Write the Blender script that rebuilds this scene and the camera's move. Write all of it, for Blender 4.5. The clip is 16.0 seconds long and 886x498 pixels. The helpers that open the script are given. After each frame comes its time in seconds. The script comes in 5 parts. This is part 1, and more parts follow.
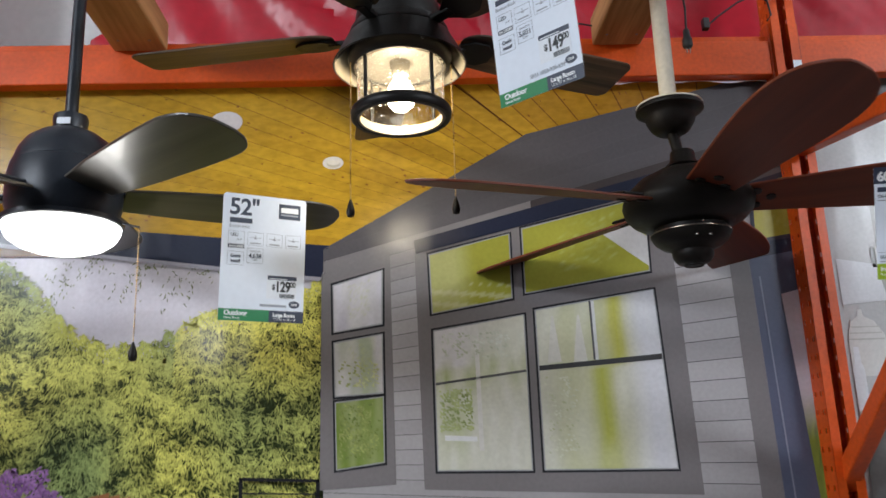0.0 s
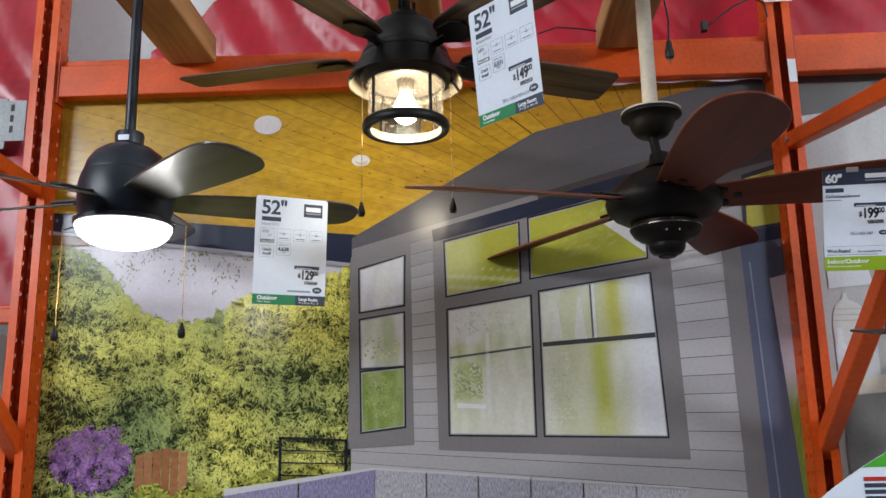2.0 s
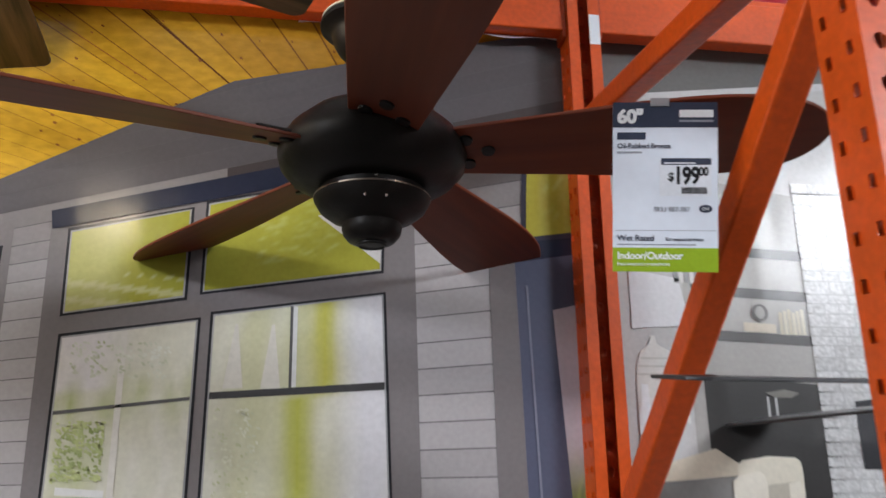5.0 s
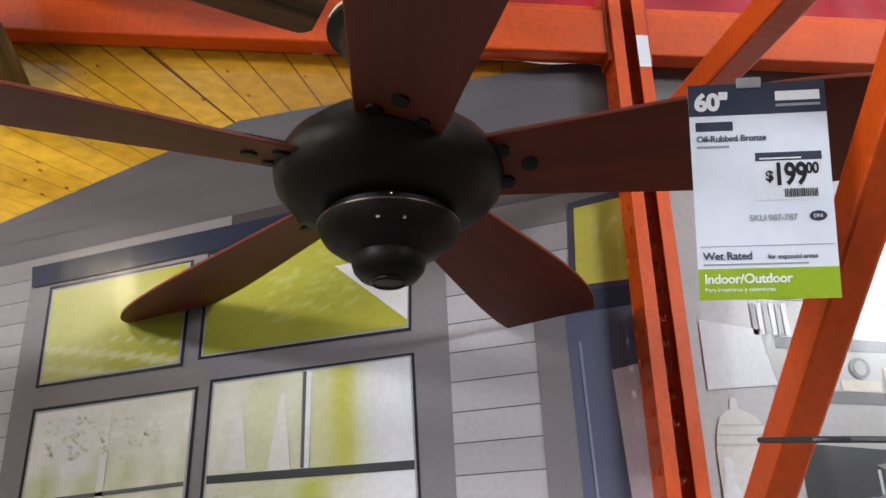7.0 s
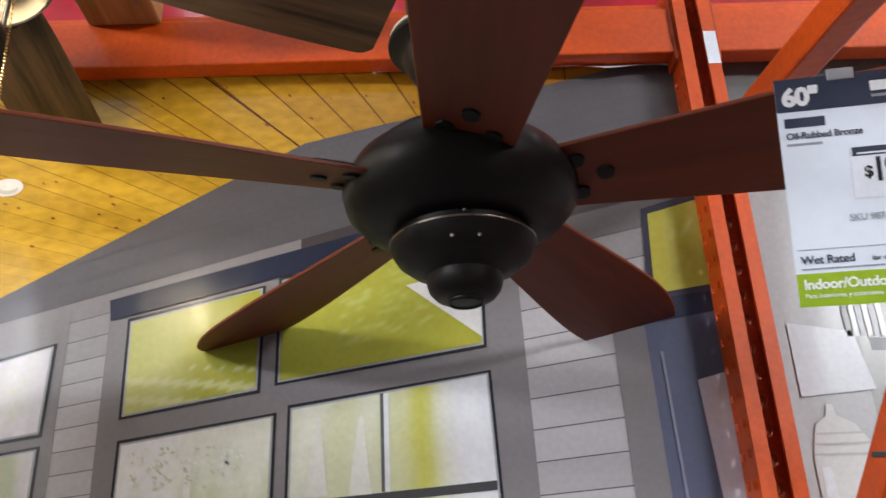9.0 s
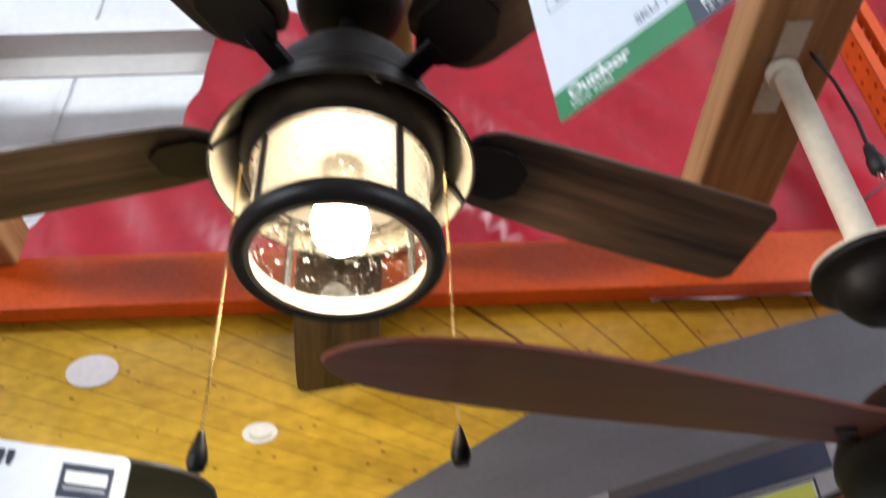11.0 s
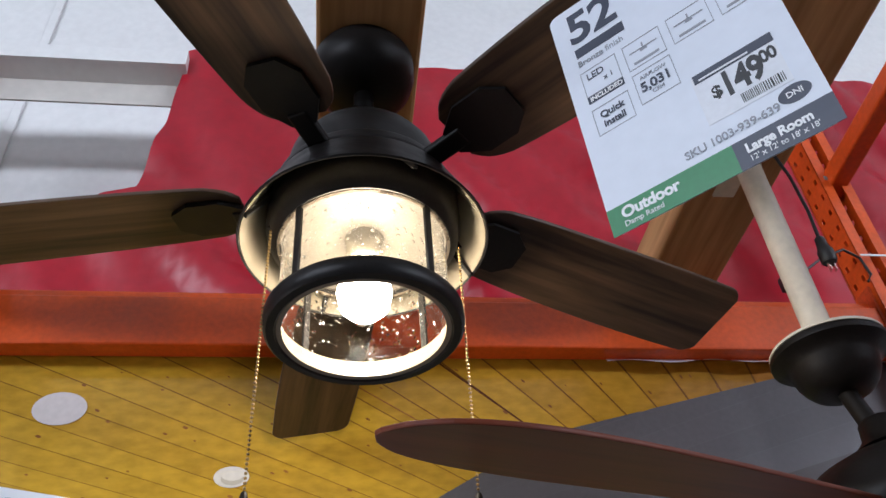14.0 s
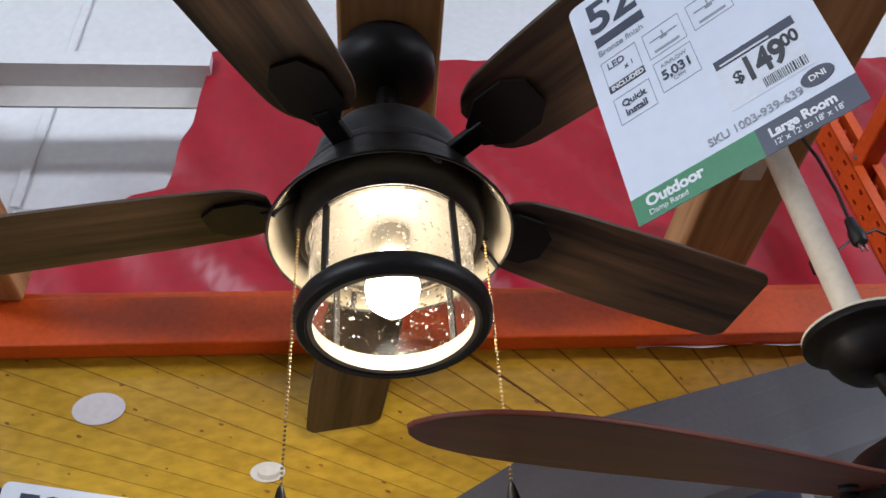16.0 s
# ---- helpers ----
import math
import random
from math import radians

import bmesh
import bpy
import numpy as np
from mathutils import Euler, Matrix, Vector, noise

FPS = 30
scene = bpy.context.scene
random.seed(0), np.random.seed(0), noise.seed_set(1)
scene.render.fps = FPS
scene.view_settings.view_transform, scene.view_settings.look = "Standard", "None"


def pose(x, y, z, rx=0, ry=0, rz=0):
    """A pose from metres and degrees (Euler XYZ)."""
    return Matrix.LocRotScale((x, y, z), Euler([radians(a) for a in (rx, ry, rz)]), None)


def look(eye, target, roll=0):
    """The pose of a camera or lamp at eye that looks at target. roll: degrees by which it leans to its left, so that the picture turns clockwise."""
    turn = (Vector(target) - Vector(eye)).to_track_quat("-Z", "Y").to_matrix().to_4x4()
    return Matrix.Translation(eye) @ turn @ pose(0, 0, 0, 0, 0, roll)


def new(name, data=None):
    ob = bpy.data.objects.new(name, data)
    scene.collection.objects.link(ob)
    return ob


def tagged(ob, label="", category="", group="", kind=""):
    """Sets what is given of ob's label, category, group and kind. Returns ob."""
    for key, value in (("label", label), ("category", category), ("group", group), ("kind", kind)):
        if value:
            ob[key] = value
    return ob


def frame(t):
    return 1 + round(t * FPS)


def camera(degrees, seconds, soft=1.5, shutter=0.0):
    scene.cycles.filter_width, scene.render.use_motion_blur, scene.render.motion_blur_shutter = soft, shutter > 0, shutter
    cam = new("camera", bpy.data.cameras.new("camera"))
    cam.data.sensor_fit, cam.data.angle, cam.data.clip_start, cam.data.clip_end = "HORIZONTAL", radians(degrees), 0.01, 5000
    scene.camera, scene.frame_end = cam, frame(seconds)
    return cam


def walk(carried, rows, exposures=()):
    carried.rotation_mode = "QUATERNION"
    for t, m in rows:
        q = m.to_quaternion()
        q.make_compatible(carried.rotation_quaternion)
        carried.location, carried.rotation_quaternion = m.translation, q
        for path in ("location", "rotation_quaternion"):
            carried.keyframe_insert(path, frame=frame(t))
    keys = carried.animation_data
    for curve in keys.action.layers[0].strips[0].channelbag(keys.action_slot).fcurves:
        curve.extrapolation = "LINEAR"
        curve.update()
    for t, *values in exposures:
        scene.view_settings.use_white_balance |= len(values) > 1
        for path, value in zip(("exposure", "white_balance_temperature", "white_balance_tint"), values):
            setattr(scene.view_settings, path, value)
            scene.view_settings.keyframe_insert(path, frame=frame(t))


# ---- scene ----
cam = camera(56.4, 16.0, shutter=0.5)
PATH = [
    (0, (-0.101, 0.109, 1.524), (-0.006, 2.048, 2.006), -2.1),
    (0.5, (0.033, -0.017, 1.503), (0.004, 1.936, 1.938), 0.7),
    (1, (0.089, -0.105, 1.521), (-0.055, 1.849, 1.922), 0.1),
    (1.5, (0.062, -0.155, 1.514), (-0.041, 1.801, 1.919), -1.2),
    (2, (0.067, -0.183, 1.514), (-0.009, 1.772, 1.926), -1.1),
    (2.5, (0.086, -0.177, 1.511), (0.017, 1.776, 1.934), -1.1),
    (3, (0.163, -0.119, 1.498), (0.097, 1.835, 1.92), -1.6),
    (3.5, (0.268, 0.028, 1.494), (0.33, 1.985, 1.901), -0.7),
    (4, (0.334, 0.284, 1.509), (0.534, 2.227, 1.94), -0.2),
    (4.5, (0.411, 0.529, 1.527), (0.74, 2.444, 2.001), -1.3),
    (5, (0.491, 0.712, 1.552), (0.781, 2.607, 2.125), -0.6),
    (5.2, (0.51, 0.774, 1.555), (0.754, 2.662, 2.168), 0.2),
    (7.3, (0.54, 0.97, 1.572), (0.71, 2.811, 2.336), -1.7),
    (7.5, (0.544, 0.972, 1.57), (0.687, 2.814, 2.335), -1.7),
    (8, (0.554, 0.992, 1.577), (0.648, 2.837, 2.344), -1.3),
    (8.2, (0.558, 0.99, 1.572), (0.631, 2.833, 2.345), -1.2),
    (10.3, (0.195, 1.052, 1.655), (0.24, 2.864, 2.507), -4.1),
    (10.5, (0.114, 1.102, 1.667), (0.178, 2.861, 2.618), -4.2),
    (10.7, (0.061, 1.128, 1.691), (0.094, 2.798, 2.795), -3.5),
    (10.9, (0.006, 1.141, 1.711), (0.05, 2.734, 2.922), -3.1),
    (11, (-0.012, 1.138, 1.721), (0.037, 2.7, 2.97), -3.1),
    (11.1, (-0.032, 1.134, 1.726), (0.029, 2.662, 3.015), -2.8),
    (11.5, (-0.108, 1.093, 1.728), (0.085, 2.574, 3.059), -4.3),
    (12, (-0.151, 1.061, 1.72), (0.153, 2.554, 3.015), -6.1),
    (12.5, (-0.13, 1.047, 1.718), (0.187, 2.54, 3.01), -5.9),
    (13, (-0.128, 1.044, 1.719), (0.143, 2.546, 3.012), -5.3),
    (13.5, (-0.134, 1.051, 1.721), (0.123, 2.557, 3.011), -5.3),
    (14, (-0.132, 1.058, 1.722), (0.124, 2.563, 3.014), -4.9),
    (14.5, (-0.126, 1.059, 1.722), (0.128, 2.566, 3.013), -4.8),
    (15, (-0.127, 1.06, 1.724), (0.124, 2.566, 3.016), -5.6),
    (15.5, (-0.129, 1.055, 1.721), (0.094, 2.57, 3.007), -5.9),
    (16, (-0.132, 1.051, 1.719), (0.059, 2.575, 2.999), -5.0),
]
walk(cam, [(t, look(eye, target, roll)) for t, eye, target, roll in PATH],
     [(0.0, -0.32, 6250, 10), (2.5, -0.24, 6250, 10), (3.5, -0.24, 6300, 10), (5.0, -0.05, 6500, 12), (7.5, 0.25, 6500, 12), (8.2, 0.25, 6500, 12),
      (10.5, 0.3, 6300, 11), (12.0, -0.22, 5950, 14), (16.0, -0.34, 5950, 14)])

# ---- world, lights ----
world = bpy.data.worlds.new("store_air")
scene.world = world
world.use_nodes = True
world.node_tree.nodes["Background"].inputs[0].default_value = (0.9, 0.95, 1.0, 1)
world.node_tree.nodes["Background"].inputs[1].default_value = 0.25


def area_lamp(name, m, sx, sy, watts, colour):
    data = bpy.data.lights.new(name, "AREA")
    data.shape, data.size, data.size_y, data.energy, data.color = "RECTANGLE", sx, sy, watts, colour
    ob = new(name, data)
    ob.matrix_world = m
    return ob


def point_lamp(name, at, radius, watts, colour):
    data = bpy.data.lights.new(name, "POINT")
    data.shadow_soft_size, data.energy, data.color = radius, watts, colour
    ob = new(name, data)
    ob.location = at
    return ob


COOL, WARM = (0.9, 0.95, 1.0), (1.0, 0.84, 0.58)
area_lamp("store_lamp_aisle", look((0.2, -1.6, 5.4), (0.1, 0.6, 0)), 7.0, 0.5, 18, COOL)
# unseen side fills, added to light the murals from in front without mirror glare
area_lamp("fill_west", look((-4.5, -1.9, 3.6), (-0.6, 2.4, 1.3)), 3.2, 0.6, 290, COOL)
area_lamp("fill_east", look((5.4, -2.3, 3.9), (0.6, 2.4, 1.3)), 1.8, 0.6, 300, COOL)
# unseen fill behind the rack, added to brighten white wall and red sheet
area_lamp("fill_behind", look((0.0, 5.2, 5.3), (0.0, 4.4, 0)), 7.0, 0.5, 290, COOL)
SHAN, ALT, ACK = (-0.099, 1.811), (0.567, 1.94), (-0.81, 1.80)
point_lamp("bulb_light", (SHAN[0], SHAN[1], 2.3), 0.028, 3.2, WARM)
point_lamp("bowl_light", (ACK[0], ACK[1], 1.935), 0.06, 3, (1.0, 0.95, 0.86))

# ---- materials ----


def nodes_of(name):
    m = bpy.data.materials.new(name)
    m.use_nodes = True
    return m, m.node_tree.nodes, m.node_tree.links, m.node_tree.nodes["Principled BSDF"]


def mat(name, colour, rough=0.5, metal=0.0, scale=20.0, vary=0.25, bump=0.0, fine=6.0, stretch=(1, 1, 1), spec=0.5, coat=0.0, shift=0.0):
    """A paint, metal, cloth or card surface with blotches at one scale and grain at a finer one."""
    m, n, l, b = nodes_of(name)
    tc, mp = n.new("ShaderNodeTexCoord"), n.new("ShaderNodeMapping")
    mp.inputs["Scale"].default_value = stretch
    l.new(tc.outputs["Object"], mp.inputs[0])
    big, small = n.new("ShaderNodeTexNoise"), n.new("ShaderNodeTexNoise")
    big.inputs["Scale"].default_value, small.inputs["Scale"].default_value = scale, scale * fine
    big.inputs["Detail"].default_value = small.inputs["Detail"].default_value = 4
    for t in (big, small):
        l.new(mp.outputs[0], t.inputs["Vector"])
    add = n.new("ShaderNodeMath")
    add.operation = "ADD"
    l.new(big.outputs["Fac"], add.inputs[0])
    l.new(small.outputs["Fac"], add.inputs[1])
    ramp = n.new("ShaderNodeMapRange")
    ramp.inputs["From Min"].default_value, ramp.inputs["From Max"].default_value = 0.7, 1.3
    ramp.inputs["To Min"].default_value, ramp.inputs["To Max"].default_value = 1 - vary, 1 + vary
    l.new(add.outputs[0], ramp.inputs["Value"])
    mul = n.new("ShaderNodeVectorMath")
    mul.operation = "SCALE"
    mul.inputs[0].default_value = colour
    l.new(ramp.outputs[0], mul.inputs["Scale"])
    l.new(mul.outputs[0], b.inputs["Base Color"])
    rr = n.new("ShaderNodeMapRange")
    rr.inputs["From Min"].default_value, rr.inputs["From Max"].default_value = 0.3, 0.7
    rr.inputs["To Min"].default_value, rr.inputs["To Max"].default_value = max(0.02, rough - 0.08), min(1, rough + 0.08)
    l.new(big.outputs["Fac"], rr.inputs["Value"])
    l.new(rr.outputs[0], b.inputs["Roughness"])
    b.inputs["Metallic"].default_value, b.inputs["Specular IOR Level"].default_value = metal, spec
    b.inputs["Coat Weight"].default_value = coat
    if bump:
        bp = n.new("ShaderNodeBump")
        bp.inputs["Strength"].default_value, bp.inputs["Distance"].default_value = bump, 0.002
        l.new(add.outputs[0], bp.inputs["Height"])
        l.new(bp.outputs[0], b.inputs["Normal"])
    return m


def wood(name, dark, light, rough=0.45, along=0, density=1.0, coat=0.0):
    """Wood with grain running along the given axis of the part."""
    m, n, l, b = nodes_of(name)
    tc, mp = n.new("ShaderNodeTexCoord"), n.new("ShaderNodeMapping")
    s = [34 * density] * 3
    s[along] = 2.2 * density
    mp.inputs["Scale"].default_value = s
    l.new(tc.outputs["Object"], mp.inputs[0])
    info = n.new("ShaderNodeObjectInfo")
    off = n.new("ShaderNodeVectorMath")
    off.operation = "ADD"
    sc = n.new("ShaderNodeVectorMath")
    sc.operation = "SCALE"
    sc.inputs[0].default_value = (7, 5, 3)
    l.new(info.outputs["Random"], sc.inputs["Scale"])
    l.new(mp.outputs[0], off.inputs[0])
    l.new(sc.outputs[0], off.inputs[1])
    a, g = n.new("ShaderNodeTexNoise"), n.new("ShaderNodeTexNoise")
    a.inputs["Scale"].default_value, a.inputs["Detail"].default_value, a.inputs["Distortion"].default_value = 1.0, 5, 0.6
    g.inputs["Scale"].default_value, g.inputs["Detail"].default_value = 4.5, 3
    l.new(off.outputs[0], a.inputs["Vector"])
    l.new(off.outputs[0], g.inputs["Vector"])
    add = n.new("ShaderNodeMath")
    add.operation = "MULTIPLY_ADD"
    add.inputs[1].default_value = 0.45
    l.new(g.outputs["Fac"], add.inputs[0])
    l.new(a.outputs["Fac"], add.inputs[2])
    r = n.new("ShaderNodeValToRGB")
    r.color_ramp.elements[0].position, r.color_ramp.elements[0].color = 0.5, (*dark, 1)
    r.color_ramp.elements[1].position, r.color_ramp.elements[1].color = 0.95, (*light, 1)
    l.new(add.outputs[0], r.inputs[0])
    l.new(r.outputs[0], b.inputs["Base Color"])
    b.inputs["Roughness"].default_value, b.inputs["Coat Weight"].default_value = rough, coat
    b.inputs["Specular IOR Level"].default_value = 0.3
    bp = n.new("ShaderNodeBump")
    bp.inputs["Strength"].default_value, bp.inputs["Distance"].default_value = 0.25, 0.001
    l.new(add.outputs[0], bp.inputs["Height"])
    l.new(bp.outputs[0], b.inputs["Normal"])
    return m


def print_mat(name, rough=0.24, grain=0.12, scale=60.0, stretch=(1, 1, 1), wrinkle=0.25):
    """Glossy vinyl print: the ink comes from the mesh, with photo grain; the sheet is faintly rippled."""
    m, n, l, b = nodes_of(name)
    ink = n.new("ShaderNodeVertexColor")
    ink.layer_name = "Ink"
    tc, mp = n.new("ShaderNodeTexCoord"), n.new("ShaderNodeMapping")
    mp.inputs["Scale"].default_value = stretch
    l.new(tc.outputs["Object"], mp.inputs[0])
    g = n.new("ShaderNodeTexNoise")
    g.inputs["Scale"].default_value, g.inputs["Detail"].default_value = scale, 5
    l.new(mp.outputs[0], g.inputs["Vector"])
    r = n.new("ShaderNodeMapRange")
    r.inputs["From Min"].default_value, r.inputs["From Max"].default_value = 0.3, 0.7
    r.inputs["To Min"].default_value, r.inputs["To Max"].default_value = 1 - grain, 1 + grain
    l.new(g.outputs["Fac"], r.inputs["Value"])
    mul = n.new("ShaderNodeVectorMath")
    mul.operation = "SCALE"
    l.new(ink.outputs["Color"], mul.inputs[0])
    l.new(r.outputs[0], mul.inputs["Scale"])
    l.new(mul.outputs[0], b.inputs["Base Color"])
    b.inputs["Roughness"].default_value, b.inputs["Specular IOR Level"].default_value = rough, 0.35
    w = n.new("ShaderNodeTexNoise")
    w.inputs["Scale"].default_value, w.inputs["Detail"].default_value = 5.0, 1.5
    mw = n.new("ShaderNodeMapping")
    mw.inputs["Scale"].default_value = (1.6, 1, 0.5)
    l.new(tc.outputs["Object"], mw.inputs[0])
    l.new(mw.outputs[0], w.inputs["Vector"])
    bp = n.new("ShaderNodeBump")
    bp.inputs["Strength"].default_value, bp.inputs["Distance"].default_value = wrinkle, 0.02
    l.new(w.outputs["Fac"], bp.inputs["Height"])
    l.new(bp.outputs[0], b.inputs["Normal"])
    return m


def glow(name, colour, strength, base=(0.9, 0.9, 0.88)):
    m, n, l, b = nodes_of(name)
    b.inputs["Base Color"].default_value = (*base, 1)
    b.inputs["Emission Color"].default_value, b.inputs["Emission Strength"].default_value = (*colour, 1), strength
    b.inputs["Roughness"].default_value = 0.35
    return m


def seeded_glass(name):
    m, n, l, b = nodes_of(name)
    b.inputs["Base Color"].default_value = (0.97, 0.95, 0.9, 1)
    b.inputs["Roughness"].default_value, b.inputs["IOR"].default_value = 0.1, 1.15
    b.inputs["Transmission Weight"].default_value = 1.0
    tc = n.new("ShaderNodeTexCoord")
    v = n.new("ShaderNodeTexVoronoi")
    v.inputs["Scale"].default_value = 95
    l.new(tc.outputs["Object"], v.inputs["Vector"])
    r = n.new("ShaderNodeValToRGB")
    r.color_ramp.elements[0].position, r.color_ramp.elements[0].color = 0.12, (1, 1, 1, 1)
    r.color_ramp.elements[1].position, r.color_ramp.elements[1].color = 0.22, (0, 0, 0, 1)
    l.new(v.outputs["Distance"], r.inputs[0])
    bp = n.new("ShaderNodeBump")
    bp.inputs["Strength"].default_value, bp.inputs["Distance"].default_value = 0.9, 0.002
    l.new(r.outputs[0], bp.inputs["Height"])
    l.new(bp.outputs[0], b.inputs["Normal"])
    # a little translucent white gives the glass the hazy glow of the bulb
    glow_haze, join = n.new("ShaderNodeBsdfTranslucent"), n.new("ShaderNodeMixShader")
    glow_haze.inputs["Color"].default_value = (0.9, 0.84, 0.72, 1)
    join.inputs[0].default_value = 0.009
    l.new(b.outputs[0], join.inputs[1])
    l.new(glow_haze.outputs[0], join.inputs[2])
    l.new(join.outputs[0], n["Material Output"].inputs["Surface"])
    return m


def sheer(name, colour, rough=0.25, trans=0.5):
    m, n, l, b = nodes_of(name)
    b.inputs["Base Color"].default_value = (*colour, 1)
    b.inputs["Roughness"].default_value, b.inputs["Transmission Weight"].default_value = rough, trans
    b.inputs["IOR"].default_value = 1.3
    return m


ORANGE = mat("orange_rack_paint", (0.62, 0.08, 0.007), 0.38, 0, 9, 0.16, 0.15, 9, spec=0.35)
ORANGE_WORN = mat("worn_orange_paint", (0.46, 0.06, 0.012), 0.45, 0, 14, 0.3, 0.25, 9, spec=0.35)
BRONZE = mat("oil_rubbed_bronze", (0.0085, 0.0068, 0.0056), 0.48, 0.1, 30, 0.25, 0.1, spec=0.2)
REFLECTOR = mat("pale_satin_reflector", (0.11, 0.095, 0.075), 0.45, 0.3, 8, 0.12, 0.05)
SATIN = mat("pale_edge_metal", (0.2, 0.16, 0.12), 0.3, 0.8, 40, 0.3)
# white colour stands for the bulb's sparkle in the bubbles
SEED = mat("air_bubble_glint", (0.9, 0.87, 0.8), 0.2, 0, 30, 0.05)
BLACK = mat("matte_black_metal", (0.009, 0.0078, 0.0072), 0.46, 0.1, 30, 0.25, 0.1, spec=0.24)
SLATE = mat("dark_slate_metal", (0.014, 0.0175, 0.025), 0.38, 0.1, 20, 0.2, 0.1, spec=0.4)
CHROME = mat("bright_metal", (0.75, 0.74, 0.7), 0.22, 1.0, 20, 0.1)
BRASS = mat("antique_brass_chain", (0.5, 0.34, 0.14), 0.3, 1.0, 60, 0.25)
WHITE_CARD = mat("white_card", (0.74, 0.79, 0.87), 0.4, 0, 12, 0.03, 0.0)
WHITE_LABEL = mat("white_paper_label", (0.76, 0.79, 0.84), 0.5, 0, 30, 0.05)
INK_BLACK = mat("black_ink", (0.012, 0.013, 0.016), 0.4, 0, 40, 0.1)
INK_NAVY = mat("navy_ink", (0.035, 0.045, 0.075), 0.4, 0, 30, 0.1)
INK_GREY = mat("grey_ink", (0.3, 0.32, 0.36), 0.45, 0, 40, 0.1)
INK_GREEN = mat("green_ink", (0.02, 0.22, 0.075), 0.4, 0, 30, 0.08)
INK_LIME = mat("lime_ink", (0.3, 0.44, 0.02), 0.4, 0, 30, 0.08)
INK_SIGN = mat("bright_green_ink", (0.08, 0.42, 0.03), 0.35, 0, 10, 0.1)
INK_WHITE = mat("white_ink", (0.85, 0.87, 0.88), 0.4, 0, 30, 0.04)
INK_RED = mat("red_ink", (0.5, 0.03, 0.02), 0.4, 0, 30, 0.1)
RED_SHEET = mat("red_plastic_sheet", (0.38, 0.005, 0.018), 0.36, 0, 5, 0.14, 0.3, 5)
WHITE_PANEL = mat("white_wall_panel", (0.78, 0.78, 0.77), 0.55, 0, 3, 0.05, 0.1, 12)
CEIL_WHITE = mat("white_ceiling_board", (0.84, 0.85, 0.85), 0.7, 0, 2, 0.04, 0.1, 20)
CONCRETE = mat("polished_concrete", (0.12, 0.115, 0.11), 0.35, 0, 1.5, 0.15, 0.1, 12)
STORE_GREY = mat("unseen_wall_grey", (0.2, 0.19, 0.18), 0.7, 0, 1.2, 0.12)
PALE_PIPE = mat("cream_painted_pipe", (0.66, 0.6, 0.48), 0.4, 0, 14, 0.1, 0.1)
CREAM_GLASS = mat("amber_cream_glass", (0.2, 0.172, 0.125), 0.2, 0, 6, 0.08, 0.0)
RAIL_LOWER = mat("rail_lower_tone", (0.62, 0.59, 0.54), 0.5, 0, 6, 0.06, 0.05)
GALV = mat("galvanised_steel", (0.22, 0.225, 0.23), 0.5, 0.3, 24, 0.2, 0.1)
CARTON = mat("white_cardboard", (0.68, 0.67, 0.64), 0.7, 0, 6, 0.08, 0.2)
CABLE = mat("black_cable_rubber", (0.012, 0.012, 0.013), 0.5, 0, 40, 0.2)
ZIP = mat("white_nylon", (0.8, 0.8, 0.8), 0.4, 0, 40, 0.05)
CHERRY = wood("red_cherry_blade", (0.095, 0.0165, 0.0043), (0.17, 0.031, 0.0078), 0.5, 0, 0.4, 0.0)
WALNUT = wood("weathered_walnut_blade", (0.018, 0.0105, 0.0068), (0.115, 0.067, 0.037), 0.45, 0, 0.9)
GREY_BLADE = wood("grey_bronze_blade", (0.035, 0.029, 0.023), (0.08, 0.067, 0.052), 0.3, 0, 0.4, 0.1)
DARK_BLADE = mat("charcoal_blade", (0.02, 0.02, 0.022), 0.35, 0, 10, 0.15)
PINE = wood("rough_pine_timber", (0.27, 0.125, 0.042), (0.56, 0.32, 0.135), 0.65, 1, 0.55)
BULB = glow("lit_bulb", (1.0, 0.88, 0.68), 42)
BOWL = glow("lit_opal_bowl", (1.0, 0.98, 0.93), 6)
GLASS = seeded_glass("seeded_clear_glass")
PRINT = print_mat("vinyl_photo_print", grain=0.05, scale=90)
PRINT_WOOD = print_mat("vinyl_print_wood", grain=0.16, scale=30, stretch=(1, 1, 2.2))
PRINT_LEAF = print_mat("vinyl_print_foliage", grain=0.22, scale=110)
PRINT_WEAVE = print_mat("vinyl_print_wicker", grain=0.45, scale=120, stretch=(2.5, 1, 0.6))

# ---- mesh helpers ----


def link_mesh(name, bm, material, parent=None, label="", smooth=False):
    me = bpy.data.meshes.new(name)
    bm.normal_update()
    bm.to_mesh(me)
    bm.free()
    me.materials.append(material)
    if smooth:
        for p in me.polygons:
            p.use_smooth = True
        me.set_sharp_from_angle(angle=radians(40))
    ob = new(name, me)
    if parent is not None:
        ob.parent = parent
    if label:
        tagged(ob, label)
    return ob


def part(name, bm, material, parent, label="", smooth=False):
    return link_mesh(name, bm, material, parent, label, smooth)


def thing(name, at=(0, 0, 0), label="", category="", group="", kind="", m=None):
    ob = new(name)
    ob.empty_display_size = 0.05
    ob.matrix_world = m if m is not None else Matrix.Translation(at)
    return tagged(ob, label, category, group, kind)


